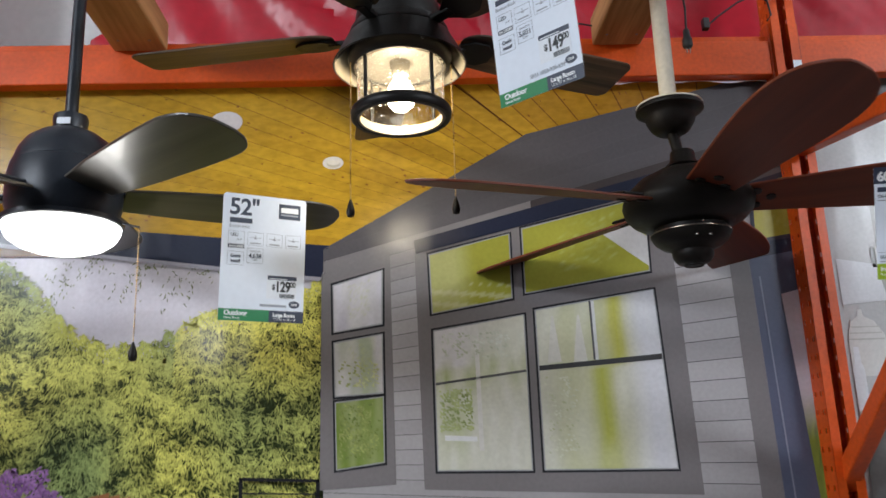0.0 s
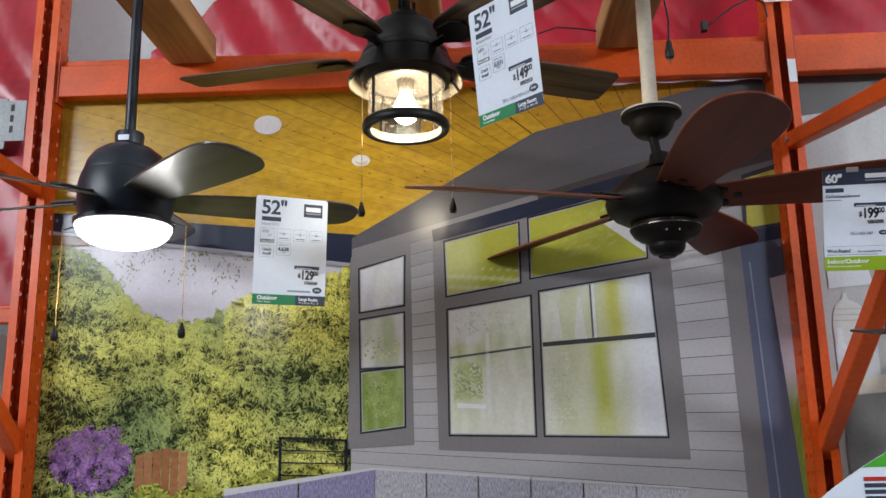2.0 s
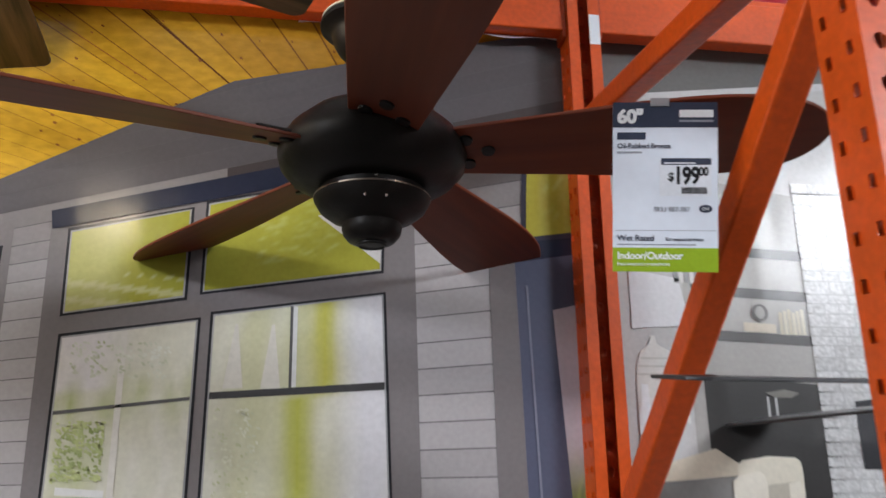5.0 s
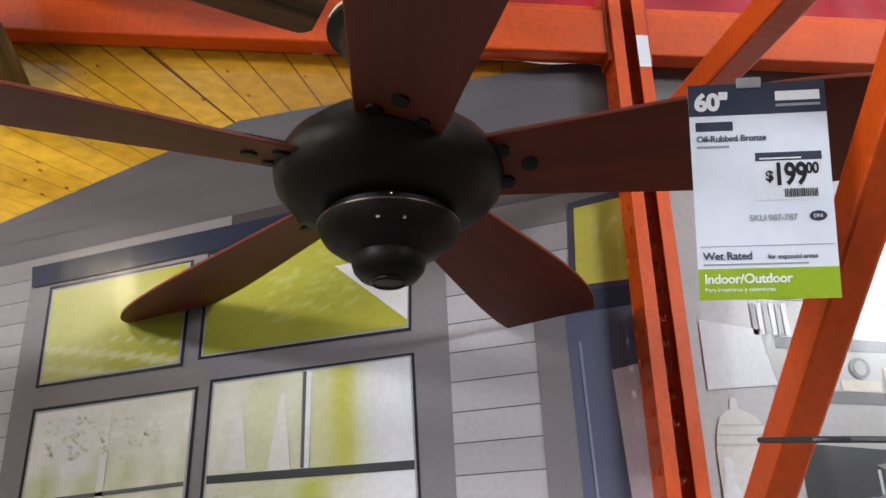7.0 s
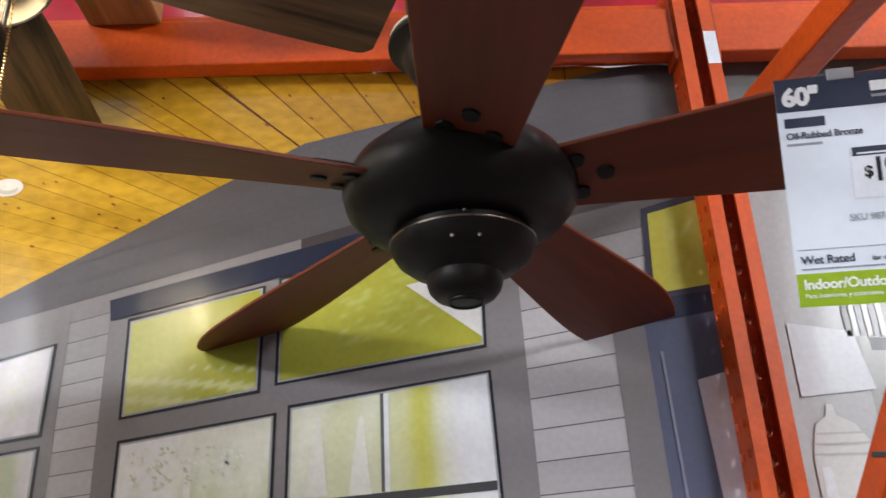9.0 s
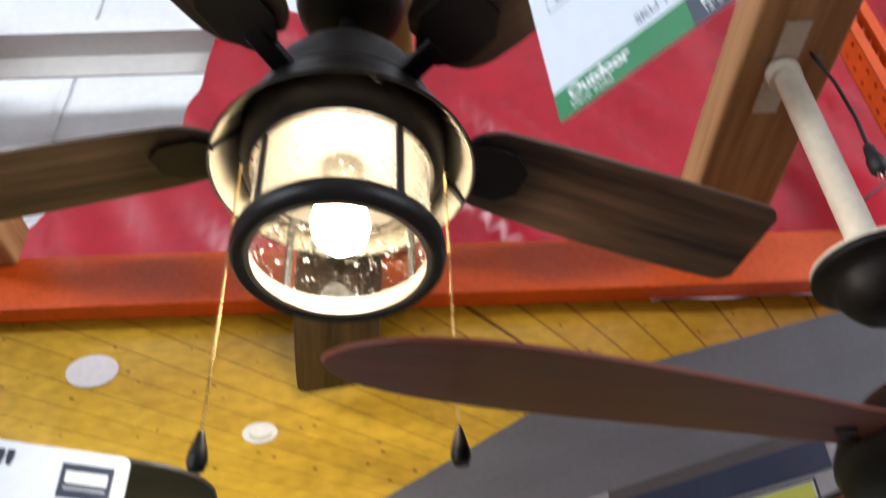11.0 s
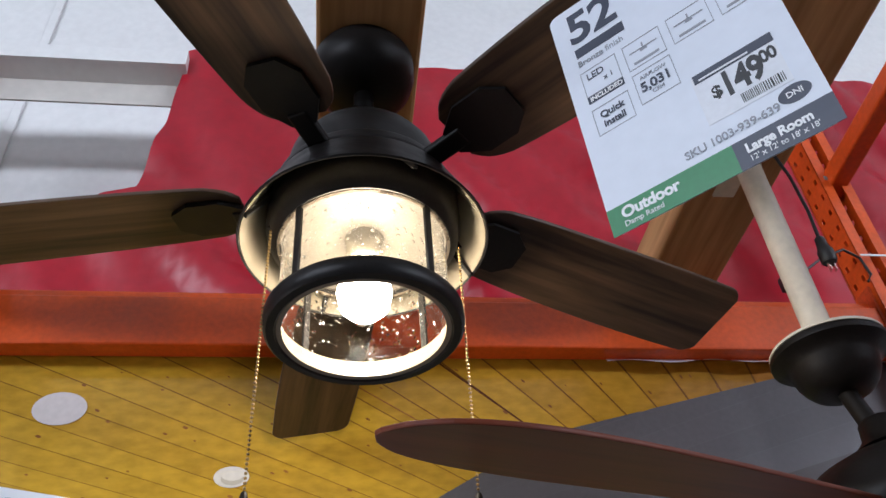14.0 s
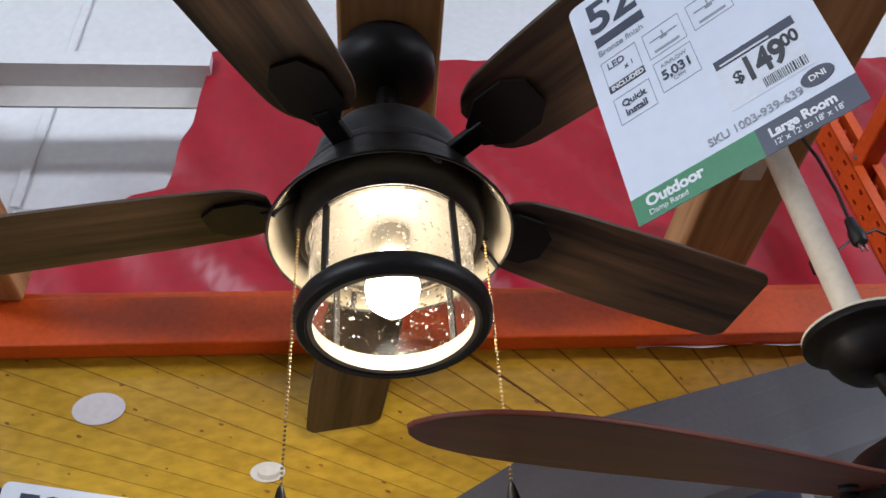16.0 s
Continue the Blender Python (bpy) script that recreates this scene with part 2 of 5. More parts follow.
def add_box(bm, x0, x1, y0, y1, z0, z1, bevel=0.0):
    r = bmesh.ops.create_cube(bm, size=1)
    vs = r["verts"]
    for v in vs:
        v.co = Vector(((x0 + x1) / 2 + v.co.x * (x1 - x0), (y0 + y1) / 2 + v.co.y * (y1 - y0), (z0 + z1) / 2 + v.co.z * (z1 - z0)))
    if bevel:
        es = list({e for v in vs for e in v.link_edges})
        bmesh.ops.bevel(bm, geom=es, offset=bevel, segments=2, affect="EDGES", profile=0.5)
    return bm


def box(x0, x1, y0, y1, z0, z1, bevel=0.0):
    return add_box(bmesh.new(), x0, x1, y0, y1, z0, z1, bevel)


def add_lathe(bm, prof, seg=40, cx=0.0, cy=0.0, closed=False):
    rings = []
    for r, z in prof:
        rings.append([bm.verts.new((cx + r * math.cos(2 * math.pi * k / seg), cy + r * math.sin(2 * math.pi * k / seg), z)) for k in range(seg)])
    n = len(rings)
    for i in range(n if closed else n - 1):
        a, b = rings[i], rings[(i + 1) % n]
        for k in range(seg):
            bm.faces.new((a[k], a[(k + 1) % seg], b[(k + 1) % seg], b[k]))
    if not closed:
        bm.faces.new(rings[0][::-1])
        bm.faces.new(rings[-1])
    bmesh.ops.recalc_face_normals(bm, faces=bm.faces)
    return bm


def lathe(prof, seg=40, cx=0.0, cy=0.0, closed=False):
    return add_lathe(bmesh.new(), prof, seg, cx, cy, closed)


def add_tube(bm, pts, r, seg=8):
    pts = [Vector(p) for p in pts]
    rings = []
    for i, p in enumerate(pts):
        d = (pts[min(i + 1, len(pts) - 1)] - pts[max(i - 1, 0)]).normalized()
        side = d.cross(Vector((0, 0, 1)) if abs(d.z) < 0.95 else Vector((1, 0, 0))).normalized()
        up = side.cross(d)
        rings.append([bm.verts.new(p + r * (math.cos(2 * math.pi * k / seg) * side + math.sin(2 * math.pi * k / seg) * up)) for k in range(seg)])
    for a, b in zip(rings, rings[1:]):
        for k in range(seg):
            bm.faces.new((a[k], a[(k + 1) % seg], b[(k + 1) % seg], b[k]))
    bm.faces.new(rings[0][::-1])
    bm.faces.new(rings[-1])
    bmesh.ops.recalc_face_normals(bm, faces=bm.faces)
    return bm


def tube(pts, r, seg=8):
    return add_tube(bmesh.new(), pts, r, seg)


def bar_between(a, b, w, h, bevel=0.004):
    """A square tube from a to b, w wide and h high across its length."""
    a, b = Vector(a), Vector(b)
    bm = box(0, (b - a).length, -w / 2, w / 2, -h / 2, h / 2, bevel)
    q = (b - a).to_track_quat("X", "Z").to_matrix().to_4x4()
    bm.transform(Matrix.Translation(a) @ q)
    return bm


def sheet(outline, thick, z=0.0):
    """A flat piece of the given outline (x, y), with thickness."""
    bm = bmesh.new()
    f = bm.faces.new([bm.verts.new((x, y, z)) for x, y in outline])
    ext = bmesh.ops.extrude_face_region(bm, geom=[f])
    for v in ext["geom"]:
        if isinstance(v, bmesh.types.BMVert):
            v.co.z += thick
    bmesh.ops.recalc_face_normals(bm, faces=bm.faces)
    return bm


def text_mesh(words, size, align="LEFT", bold=0.0, squeeze=1.0):
    cu = bpy.data.curves.new("words", "FONT")
    cu.body, cu.size, cu.align_x, cu.extrude, cu.offset, cu.resolution_u = words, size, align, 0.0002, bold, 3
    cu.space_character = 0.95
    tmp = new("words", cu)
    bpy.context.view_layer.update()
    me = bpy.data.meshes.new_from_object(tmp.evaluated_get(bpy.context.evaluated_depsgraph_get()))
    bpy.data.objects.remove(tmp)
    bpy.data.curves.remove(cu)
    if squeeze != 1.0:
        me.transform(Matrix.Diagonal((squeeze, 1, 1, 1)))
    return me


def lettering(words, x, y, size, material, parent, z=0.0011, align="LEFT", bold=0.0, squeeze=1.0, name="lettering"):
    me = text_mesh(words, size, align, bold, squeeze)
    me.materials.clear()
    me.materials.append(material)
    ob = new(name, me)
    ob.parent = parent
    ob.location = (x, y, z)
    return ob


def patch(x0, x1, y0, y1, material, parent, z=0.0008, name="printed_block", r=0.0):
    bm = box(x0, x1, y0, y1, z - 0.0004, z)
    return part(name, bm, material, parent)

# ---- the shell of the store: unseen floor and added walls, toned dark to limit bounce ----
tagged(link_mesh("floor", box(-6, 6, -7, 6.4, -0.1, 0.0), CONCRETE), "polished grey concrete store floor", "floor", kind="structure")
tagged(link_mesh("ceiling", box(-6, 6, -7, 6.4, 5.5, 5.6), CEIL_WHITE), "white boarded store ceiling", "ceiling", kind="structure")
for nm, b in (("wall_south", (-6, 6, -7.1, -7, 0, 5.5)), ("wall_west", (-6.1, -6, -7, 6.4, 0, 5.5)), ("wall_east", (6, 6.1, -7, 6.4, 0, 5.5)), ("wall_north", (-6, 6, 6.4, 6.5, 0, 5.5))):
    tagged(link_mesh(nm, box(*b), STORE_GREY), "unseen grey wall added to close the room", "wall", kind="structure")

# ---- the printed mural ----
WALL_Y = 2.47


def ink_mesh(name, polys, layer, material, parent, label="", loose=True):
    """Flat printed areas: polys is a list of (points in x and z, ink), laid on the sheet at a hair's height."""
    verts, faces, inks = [], [], []
    count = len(polys)
    for i, (pts, ink) in enumerate(polys):
        y = WALL_Y - 0.001 * layer - (0.000024 * (i * 40 // count) if loose else 0.0)
        i0 = len(verts)
        verts += [(x, y, z) for x, z in pts]
        area = sum(pts[k][0] * pts[(k + 1) % len(pts)][1] - pts[(k + 1) % len(pts)][0] * pts[k][1] for k in range(len(pts)))
        idx = list(range(i0, len(verts)))
        faces.append(idx if area > 0 else idx[::-1])
        cs = ink if isinstance(ink[0], (tuple, list)) else [ink] * len(pts)
        cs = list(cs) if area > 0 else list(cs)[::-1]
        inks += cs
    me = bpy.data.meshes.new(name)
    me.from_pydata(verts, [], faces)
    lay = me.color_attributes.new("Ink", "FLOAT_COLOR", "CORNER")
    lay.data.foreach_set("color", np.array([[c[0], c[1], c[2], 1.0] for c in inks], dtype=np.float32).ravel())
    me.materials.append(material)
    ob = new(name, me)
    if parent is not None:
        ob.parent = parent
    if label:
        tagged(ob, label)
    return ob


def painted(name, quad, nu, nv, paint, layer, material, parent, label=""):
    """A four-cornered printed picture (corners: bottom left, bottom right, top right, top left) whose ink is a function of u and v."""
    bl, br, tr, tl = [Vector((p[0], p[1])) for p in quad]
    at = lambda u, v: (1 - v) * ((1 - u) * bl + u * br) + v * ((1 - u) * tl + u * tr)
    ps = []
    for i in range(nu):
        for j in range(nv):
            us = [(i / nu, j / nv), ((i + 1) / nu, j / nv), ((i + 1) / nu, (j + 1) / nv), (i / nu, (j + 1) / nv)]
            ps.append(([tuple(at(u, v)) for u, v in us], [paint(u, v) for u, v in us]))
    return ink_mesh(name, ps, layer, material, parent, label, False)


def ink_each(name, polys, layer, material, parent):
    for q in polys:
        ink_mesh(name, [q], layer, material, parent)


def mix(a, b, f):
    f = min(1, max(0, f))
    return tuple(p + (q - p) * f for p, q in zip(a, b))


def nz(x, y, s=0.0):
    return noise.noise(Vector((x, y, s)))


mural = tagged(link_mesh("wall_mural", box(-1.42, 1.085, WALL_Y + 0.001, WALL_Y + 0.012, 0.5, 2.665), WHITE_CARD),
               "large glossy photo print of a porch, house and hedge", "mural")
bm = bmesh.new()
lip = []
for k in range(25):
    x = 0.42 + 0.62 * k / 24
    dz = 0.004 * math.sin(k * 0.9) + 0.003 * nz(x * 9, 1.0)
    lip.append((bm.verts.new((x, WALL_Y - 0.04 - 0.006 * math.sin(math.pi * k / 24), 2.61 + dz)), bm.verts.new((x, WALL_Y - 0.03, 2.622))))
for a, b in zip(lip, lip[1:]):
    bm.faces.new((a[0], b[0], b[1], a[1]))
part("curled_edge", bm, WHITE_CARD, mural, "curled white paper edge")
# sky and lawn behind the hedge
SKY, SKY2 = (0.52, 0.49, 0.55), (0.64, 0.61, 0.66)
painted("printed_sky", ((-1.42, 0.52), (-0.3, 0.52), (-0.3, 2.3), (-1.42, 2.3)), 24, 30,
        lambda u, v: mix(mix((0.2, 0.27, 0.04), SKY, (v - 0.5) * 9), SKY2, 0.5 + 0.8 * nz(u * 4, v * 4)) if v > 0.5 else (0.16, 0.2, 0.05), 1, PRINT, mural)


# hedge of conifers: printed leaf sprays, darker in the depths and yellower at the sunlit tops
def hedge_top(x):
    keys = ((-1.5, 2.12), (-1.3, 2.12), (-1.2, 2.06), (-1.05, 1.9), (-0.94, 1.83), (-0.82, 1.845), (-0.68, 1.92), (-0.5, 1.95), (-0.38, 2.0), (-0.28, 2.03))
    base = float(np.interp(x, [q[0] for q in keys], [q[1] for q in keys]))
    return base + 0.025 * nz(x * 22, 2) + 0.02 * nz(x * 60, 5)


def spray(rng, x, z, length, ang, w):
    c, s = math.cos(ang), math.sin(ang)
    pts = [(0, -w * 0.3), (length * 0.55, -w * 0.5), (length, 0), (length * 0.5, w * 0.5), (0, w * 0.3)]
    return [(x + c * a - s * b, z + s * a + c * b) for a, b in pts]


rng = random.Random(7)
dark = []
xs = [-1.42 + 1.13 * k / 120 for k in range(121)]
for a, b in zip(xs, xs[1:]):
    dark.append(([(a, 0.55), (b, 0.55), (b, hedge_top(b) - 0.03), (a, hedge_top(a) - 0.03)], (0.022, 0.03, 0.01)))
ink_mesh("printed_hedge_shade", dark, 2, PRINT_LEAF, mural)
leaves = []
crowns = [(-1.27, 0.2), (-1.03, 0.17), (-0.84, 0.14), (-0.66, 0.18), (-0.46, 0.15), (-0.33, 0.12), (-1.42, 0.15)]
for _ in range(64000):
    x = rng.uniform(-1.42, -0.29)
    top = hedge_top(x)
    z = top + 0.015 - (top - 1.16) * rng.random() ** 1.05
    xw = x + 0.07 * nz(z * 5, x * 2, 6.0) + 0.03 * nz(z * 17, x * 9, 7.0)
    cx, cw = min(crowns, key=lambda c: abs(xw - c[0]) / c[1])
    side = (xw - cx) / cw
    tier = math.sin(z * 46 + abs(side) * 3.2 + 5 * nz(x * 4, z * 3, 3.3))
    light = 0.4 + 0.22 * tier + 0.34 * nz(x * 9, z * 13, 1.0) + 0.7 * nz(x * 34, z * 70, 4.0) - 0.08 * abs(side) + 0.35 * max(0, (z - top + 0.2) / 0.2) * (x > -1.2)
    if rng.random() > 0.35 + light:
        continue
    light += rng.uniform(-0.42, 0.42)
    yel = 0.34 + 0.8 * nz(x * 3.4 + 3, z * 2.6, 8.0) + 0.6 * min(1.0, max(0.0, (z - 1.65) / 0.2)) * (x > -0.75)
    lo, hi = mix((0.028, 0.045, 0.02), (0.055, 0.065, 0.012), yel), mix((0.31, 0.38, 0.13), (0.84, 0.78, 0.17), yel)
    ang = -math.pi / 2 + 1.15 * max(-1, min(1, 1.6 * side)) + rng.gauss(0, 0.75)
    leaves.append((light, (spray(rng, x, z, rng.uniform(0.007, 0.023), ang, rng.uniform(0.0024, 0.0048)), mix(lo, hi, light))))
leaves.sort(key=lambda q: q[0])
third = len(leaves) // 3
for k in range(3):
    tagged(ink_mesh("printed_foliage", [q[1] for q in leaves[k * third:(k + 1) * third]], 3 + k, PRINT_LEAF, mural), kind="stuff")
# sparse twigs against the sky
twigs = []
for bx, bz, dx in ((-1.36, 2.12, 1), (-0.78, 2.12, -1), (-0.95, 2.13, -1), (-0.62, 2.1, -1)):
    for k in range(80):
        s = rng.random()
        x, z = bx + dx * 0.16 * s + rng.gauss(0, 0.016), bz - 0.15 * s * rng.uniform(0.3, 1.2) + rng.gauss(0, 0.012)
        twigs.append((spray(rng, x, z, rng.uniform(0.005, 0.014), rng.uniform(-2.6, -0.5), 0.003), mix((0.08, 0.1, 0.03), (0.25, 0.27, 0.1), rng.random())))
tagged(ink_mesh("printed_twig_spray", twigs, 3, PRINT_LEAF, mural), kind="stuff")
# fence, low shrubs, purple maple
fence = [([(-1.02 + 0.028 * k, 1.2), (-0.994 + 0.028 * k, 1.2), (-0.994 + 0.028 * k, 1.455 - 0.006 * abs(k - 3)), (-1.02 + 0.028 * k, 1.45 - 0.006 * abs(k - 3))], mix((0.25, 0.1, 0.04), (0.4, 0.19, 0.09), rng.random())) for k in range(6)]
ink_each("printed_fence_board", fence, 6, PRINT_WOOD, mural)


def bush(cx, cz, rx, rz, count, lo, hi, seed):
    g = random.Random(seed)
    out = []
    for _ in range(count):
        a, q = g.uniform(0, 2 * math.pi), math.sqrt(g.random())
        wob = 1 + 0.25 * nz(3 * math.cos(a), 3 * math.sin(a), seed)
        x, z = cx + rx * wob * q * math.cos(a), cz + rz * wob * q * math.sin(a)
        f = 0.45 + 0.5 * (z - cz) / rz * 0.6 + 0.8 * nz(x * 30, z * 30, seed) + g.uniform(-0.2, 0.2)
        out.append((f, (spray(g, x, z, g.uniform(0.008, 0.018), g.uniform(-3.1, 0), 0.006), mix(lo, hi, f))))
    out.sort(key=lambda q: q[0])
    return [q[1] for q in out]


ink_mesh("printed_trunk", [([(-1.175, 1.16), (-1.165, 1.16), (-1.148, 1.34), (-1.158, 1.34)], (0.3, 0.27, 0.25))], 7, PRINT, mural)
ink_mesh("printed_maple", bush(-1.165, 1.425, 0.128, 0.1, 1500, (0.06, 0.022, 0.085), (0.42, 0.22, 0.48), 11), 8, PRINT_LEAF, mural)
low = []
for cx, cz, rr in ((-1.24, 1.265, 0.05), (-0.97, 1.29, 0.055), (-0.83, 1.27, 0.07), (-1.08, 1.24, 0.05), (-0.62, 1.3, 0.08), (-0.45, 1.3, 0.09)):
    low += bush(cx, cz, rr * 1.2, rr, 500, (0.1, 0.12, 0.015), (0.5, 0.5, 0.09), int(cx * -100))
ink_mesh("printed_shrubs", low, 9, PRINT_LEAF, mural)

# boarded porch ceiling: boards fan out from their vanishing point
VX, VZ = 0.82, 1.96


def clip(poly, nx, nzv, d):
    out = []
    for k, p in enumerate(poly):
        q = poly[(k + 1) % len(poly)]
        a, b = nx * p[0] + nzv * p[1] - d, nx * q[0] + nzv * q[1] - d
        if a >= 0:
            out.append(p)
        if a * b < 0:
            t = a / (a - b)
            out.append((p[0] + t * (q[0] - p[0]), p[1] + t * (q[1] - p[1])))
    return out


ink_mesh("printed_ceiling_joints", [([(-1.42, 2.12), (-0.31, 2.1), (0.4, 2.3), (1.085, 2.58), (1.085, 2.665), (-1.42, 2.665)], (0.17, 0.075, 0.014))], 9, PRINT, mural)
boards = []
edge = [1.12]
while edge[-1] > -6.5:
    edge.append(edge[-1] - (0.098 + 0.075 * max(0.0, -edge[-1])))
for xb, xa in zip(edge, edge[1:]):
    x0, x1 = xa + 0.004, xb - 0.001
    poly = clip([(x0, 2.66), (x1, 2.66), (VX, VZ)], 1, 0, -1.42)
    if len(poly) >= 3:
        poly = clip(poly, 0, 1, 2.12)
    if len(poly) < 3:
        continue
    tone = rng.random()
    ink = mix((0.41, 0.23, 0.016), (0.49, 0.29, 0.02), tone)
    if rng.random() < 0.1:
        ink = (0.43, 0.19, 0.018)
    ink = mix(ink, (0.3, 0.115, 0.012), 0.75 * (xb + 0.15))
    boards.append((poly, ink))
ink_each("printed_board", boards, 10, PRINT_WOOD, mural)
knots = []
for _ in range(130):
    x, z = rng.uniform(-1.4, 0.9), rng.uniform(2.2, 2.65)
    ax, az = VX - x, VZ - z
    q = math.hypot(ax, az)
    ax, az, s = ax / q, az / q, rng.uniform(0.0016, 0.0036)
    knots.append(([(x + s * 1.6 * math.cos(t) * ax - s * 0.8 * math.sin(t) * az, z + s * 1.6 * math.cos(t) * az + s * 0.8 * math.sin(t) * ax) for t in [i * math.pi / 4 for i in range(8)]], mix((0.16, 0.06, 0.015), (0.3, 0.13, 0.025), rng.random())))
tagged(ink_mesh("printed_knot_grain", knots, 11, PRINT, mural), kind="stuff")
disc = lambda cx, cz, rx, rz, n=28: [(cx + rx * math.cos(2 * math.pi * i / n), cz + rz * math.sin(2 * math.pi * i / n)) for i in range(n)]
ink_mesh("printed_seam", [([(0.03, 2.66), (0.037, 2.66), (0.279, 2.452), (0.273, 2.452)], (0.1, 0.035, 0.008)), ([(-0.232, 2.66), (-0.227, 2.66), (0.094, 2.452), (0.09, 2.452)], (0.24, 0.09, 0.02))], 11, PRINT, mural)
ink_mesh("printed_downlight", [(disc(-0.625, 2.519, 0.048, 0.034), (0.6, 0.56, 0.56))], 12, PRINT, mural)
ink_mesh("printed_downlight", [(disc(-0.306, 2.382, 0.031, 0.02), (0.66, 0.61, 0.53))], 12, PRINT, mural)
ink_mesh("printed_lamp_rim", [(disc(-0.304, 2.378, 0.02, 0.012), (0.5, 0.45, 0.36))], 13, PRINT, mural)
ink_mesh("printed_lamp_cup", [(disc(-0.304, 2.383, 0.018, 0.009), (0.68, 0.63, 0.55))], 14, PRINT, mural)

# house wall
GREY, GREY2, TRIM, TRIM2, NAVY = (0.36, 0.34, 0.345), (0.43, 0.405, 0.41), (0.1, 0.095, 0.1), (0.2, 0.183, 0.185), (0.02, 0.024, 0.045)
HX, HZ = -2.2, 1.56


def along(z, x, at=0.77):
    """The height at x of the house line that has height z at x = at."""
    return HZ + (z - HZ) * (x - HX) / (at - HX)


ink_mesh("printed_house_wall", [([(-0.335, 0.55), (1.085, 0.55), (1.085, 2.659), (0.28, 2.462), (-0.315, 2.125), (-0.338, 2.03)], (0.1, 0.095, 0.1))], 13, PRINT, mural)
laps = []
z = 0.62
while z < 2.75:
    tone = mix(GREY, GREY2, rng.random())
    for a, b in zip([-0.335, -0.05, 0.28, 0.7], [-0.05, 0.28, 0.7, 1.085]):
        p = [(a, along(z, a)), (b, along(z, b)), (b, along(z + 0.0548, b)), (a, along(z + 0.0548, a))]
        # keep below the roof line
        p = clip(p, 0.2417, -0.9703, 0.2417 * 0.28 - 0.9703 * 2.462) if a >= 0.28 else clip(p, 0.4907, -0.8713, 0.4907 * 0.28 - 0.8713 * 2.462)
        if len(p) >= 3:
            # shade over the top of the wall is mixed into the ink, deeper at right
            shaded_top = z > 2.36
            laps.append((p, mix(tone, (0.05, 0.045, 0.052), 0.88) if shaded_top else mix(tone, (0.06, 0.05, 0.05), (z - 2.06) * (4.6 if a >= 0.28 else 2.2))))
    z += 0.057
ink_each("printed_siding_lap", laps, 14, PRINT, mural)
# dark beam under the porch ceiling and its pale lower edge
ink_mesh("printed_porch_beam", [([(-1.42, 2.178), (-0.34, 2.032), (-0.316, 2.126), (-1.42, 2.238)], NAVY)], 13, PRINT, mural)
ink_mesh("printed_beam_edge", [([(-1.42, 2.166), (-0.345, 2.02), (-0.34, 2.032), (-1.42, 2.178)], (0.3, 0.29, 0.33))], 13, PRINT, mural)


def window_paint(seed, base, alt, pale):
    def f(u, v):
        c = mix(base, alt, 0.5 + 1.3 * nz(u * 3.2 + seed, v * 0.9, seed))
        c = mix(c, pale, 1.1 * nz(u * 4.5 + seed * 2, v * 1.4 + 5, seed) + 0.15)
        c = mix(c, (0.5, 0.52, 0.2), 0.9 * max(0, nz(u * 22, v * 22, seed + 4)) * (0.2 < v < 0.9) * (0.3 < u < 0.75))
        return c
    return f


PALE, OLIVE, LIME, CREAM = (0.62, 0.6, 0.58), (0.33, 0.325, 0.045), (0.4, 0.4, 0.07), (0.68, 0.66, 0.6)


def bell(u, c, w):
    return math.exp(-((u - c) / w) ** 2)


def curtain_pane(u, v):
    """Pale room behind glass with blurred yellow-green drapes and a bluish bright side."""
    c = mix((0.56, 0.55, 0.46), (0.64, 0.63, 0.66), (u - 0.55) * 3)
    wave = 0.05 * nz(v * 3, 1.0, 2.0)
    low = v < 0.58
    c = mix(c, (0.4, 0.41, 0.06), 0.95 * bell(u + wave, 0.5, 0.1) * (1 if low else 0.35))
    c = mix(c, (0.45, 0.43, 0.07), 0.95 * bell(u + wave, 0.66, 0.1) * (0.25 if low else 1))
    c = mix(c, (0.48, 0.48, 0.22), 0.5 * bell(u, 0.25, 0.16))
    return mix(c, (0.75, 0.74, 0.7), max(0, 0.7 * nz(u * 7, v * 2.4, 3.0)))


def garden_pane(u, v):
    """Washed-out garden seen through glass: bright sky, soft greens, a pale lawn."""
    c = mix((0.62, 0.61, 0.52), (0.68, 0.65, 0.68), bell(u, 0.15, 0.28) * (v > 0.72))
    c = mix(c, (0.4, 0.44, 0.2), 0.8 * bell(v, 0.66, 0.12) * max(0, 0.6 + 1.2 * nz(u * 6, v * 6, 5.0)))
    c = mix(c, (0.46, 0.5, 0.26), 0.7 * bell(u, 0.2, 0.16) * bell(v, 0.3, 0.22))
    return mix(c, (0.72, 0.7, 0.66), max(0, 0.8 * nz(u * 9, v * 5, 9.0)))


def beam_pane(u, v):
    """Olive room behind the transom, with pale rafters in the lower corner."""
    c = mix((0.44, 0.43, 0.16), OLIVE, (u - 0.3) * 4)
    band = (v - 0.12 + 0.35 * u) % 0.2
    return mix(c, (0.56, 0.55, 0.32), 0.6 if (v < 0.5 - 0.3 * u and band < 0.07) else 0.0)


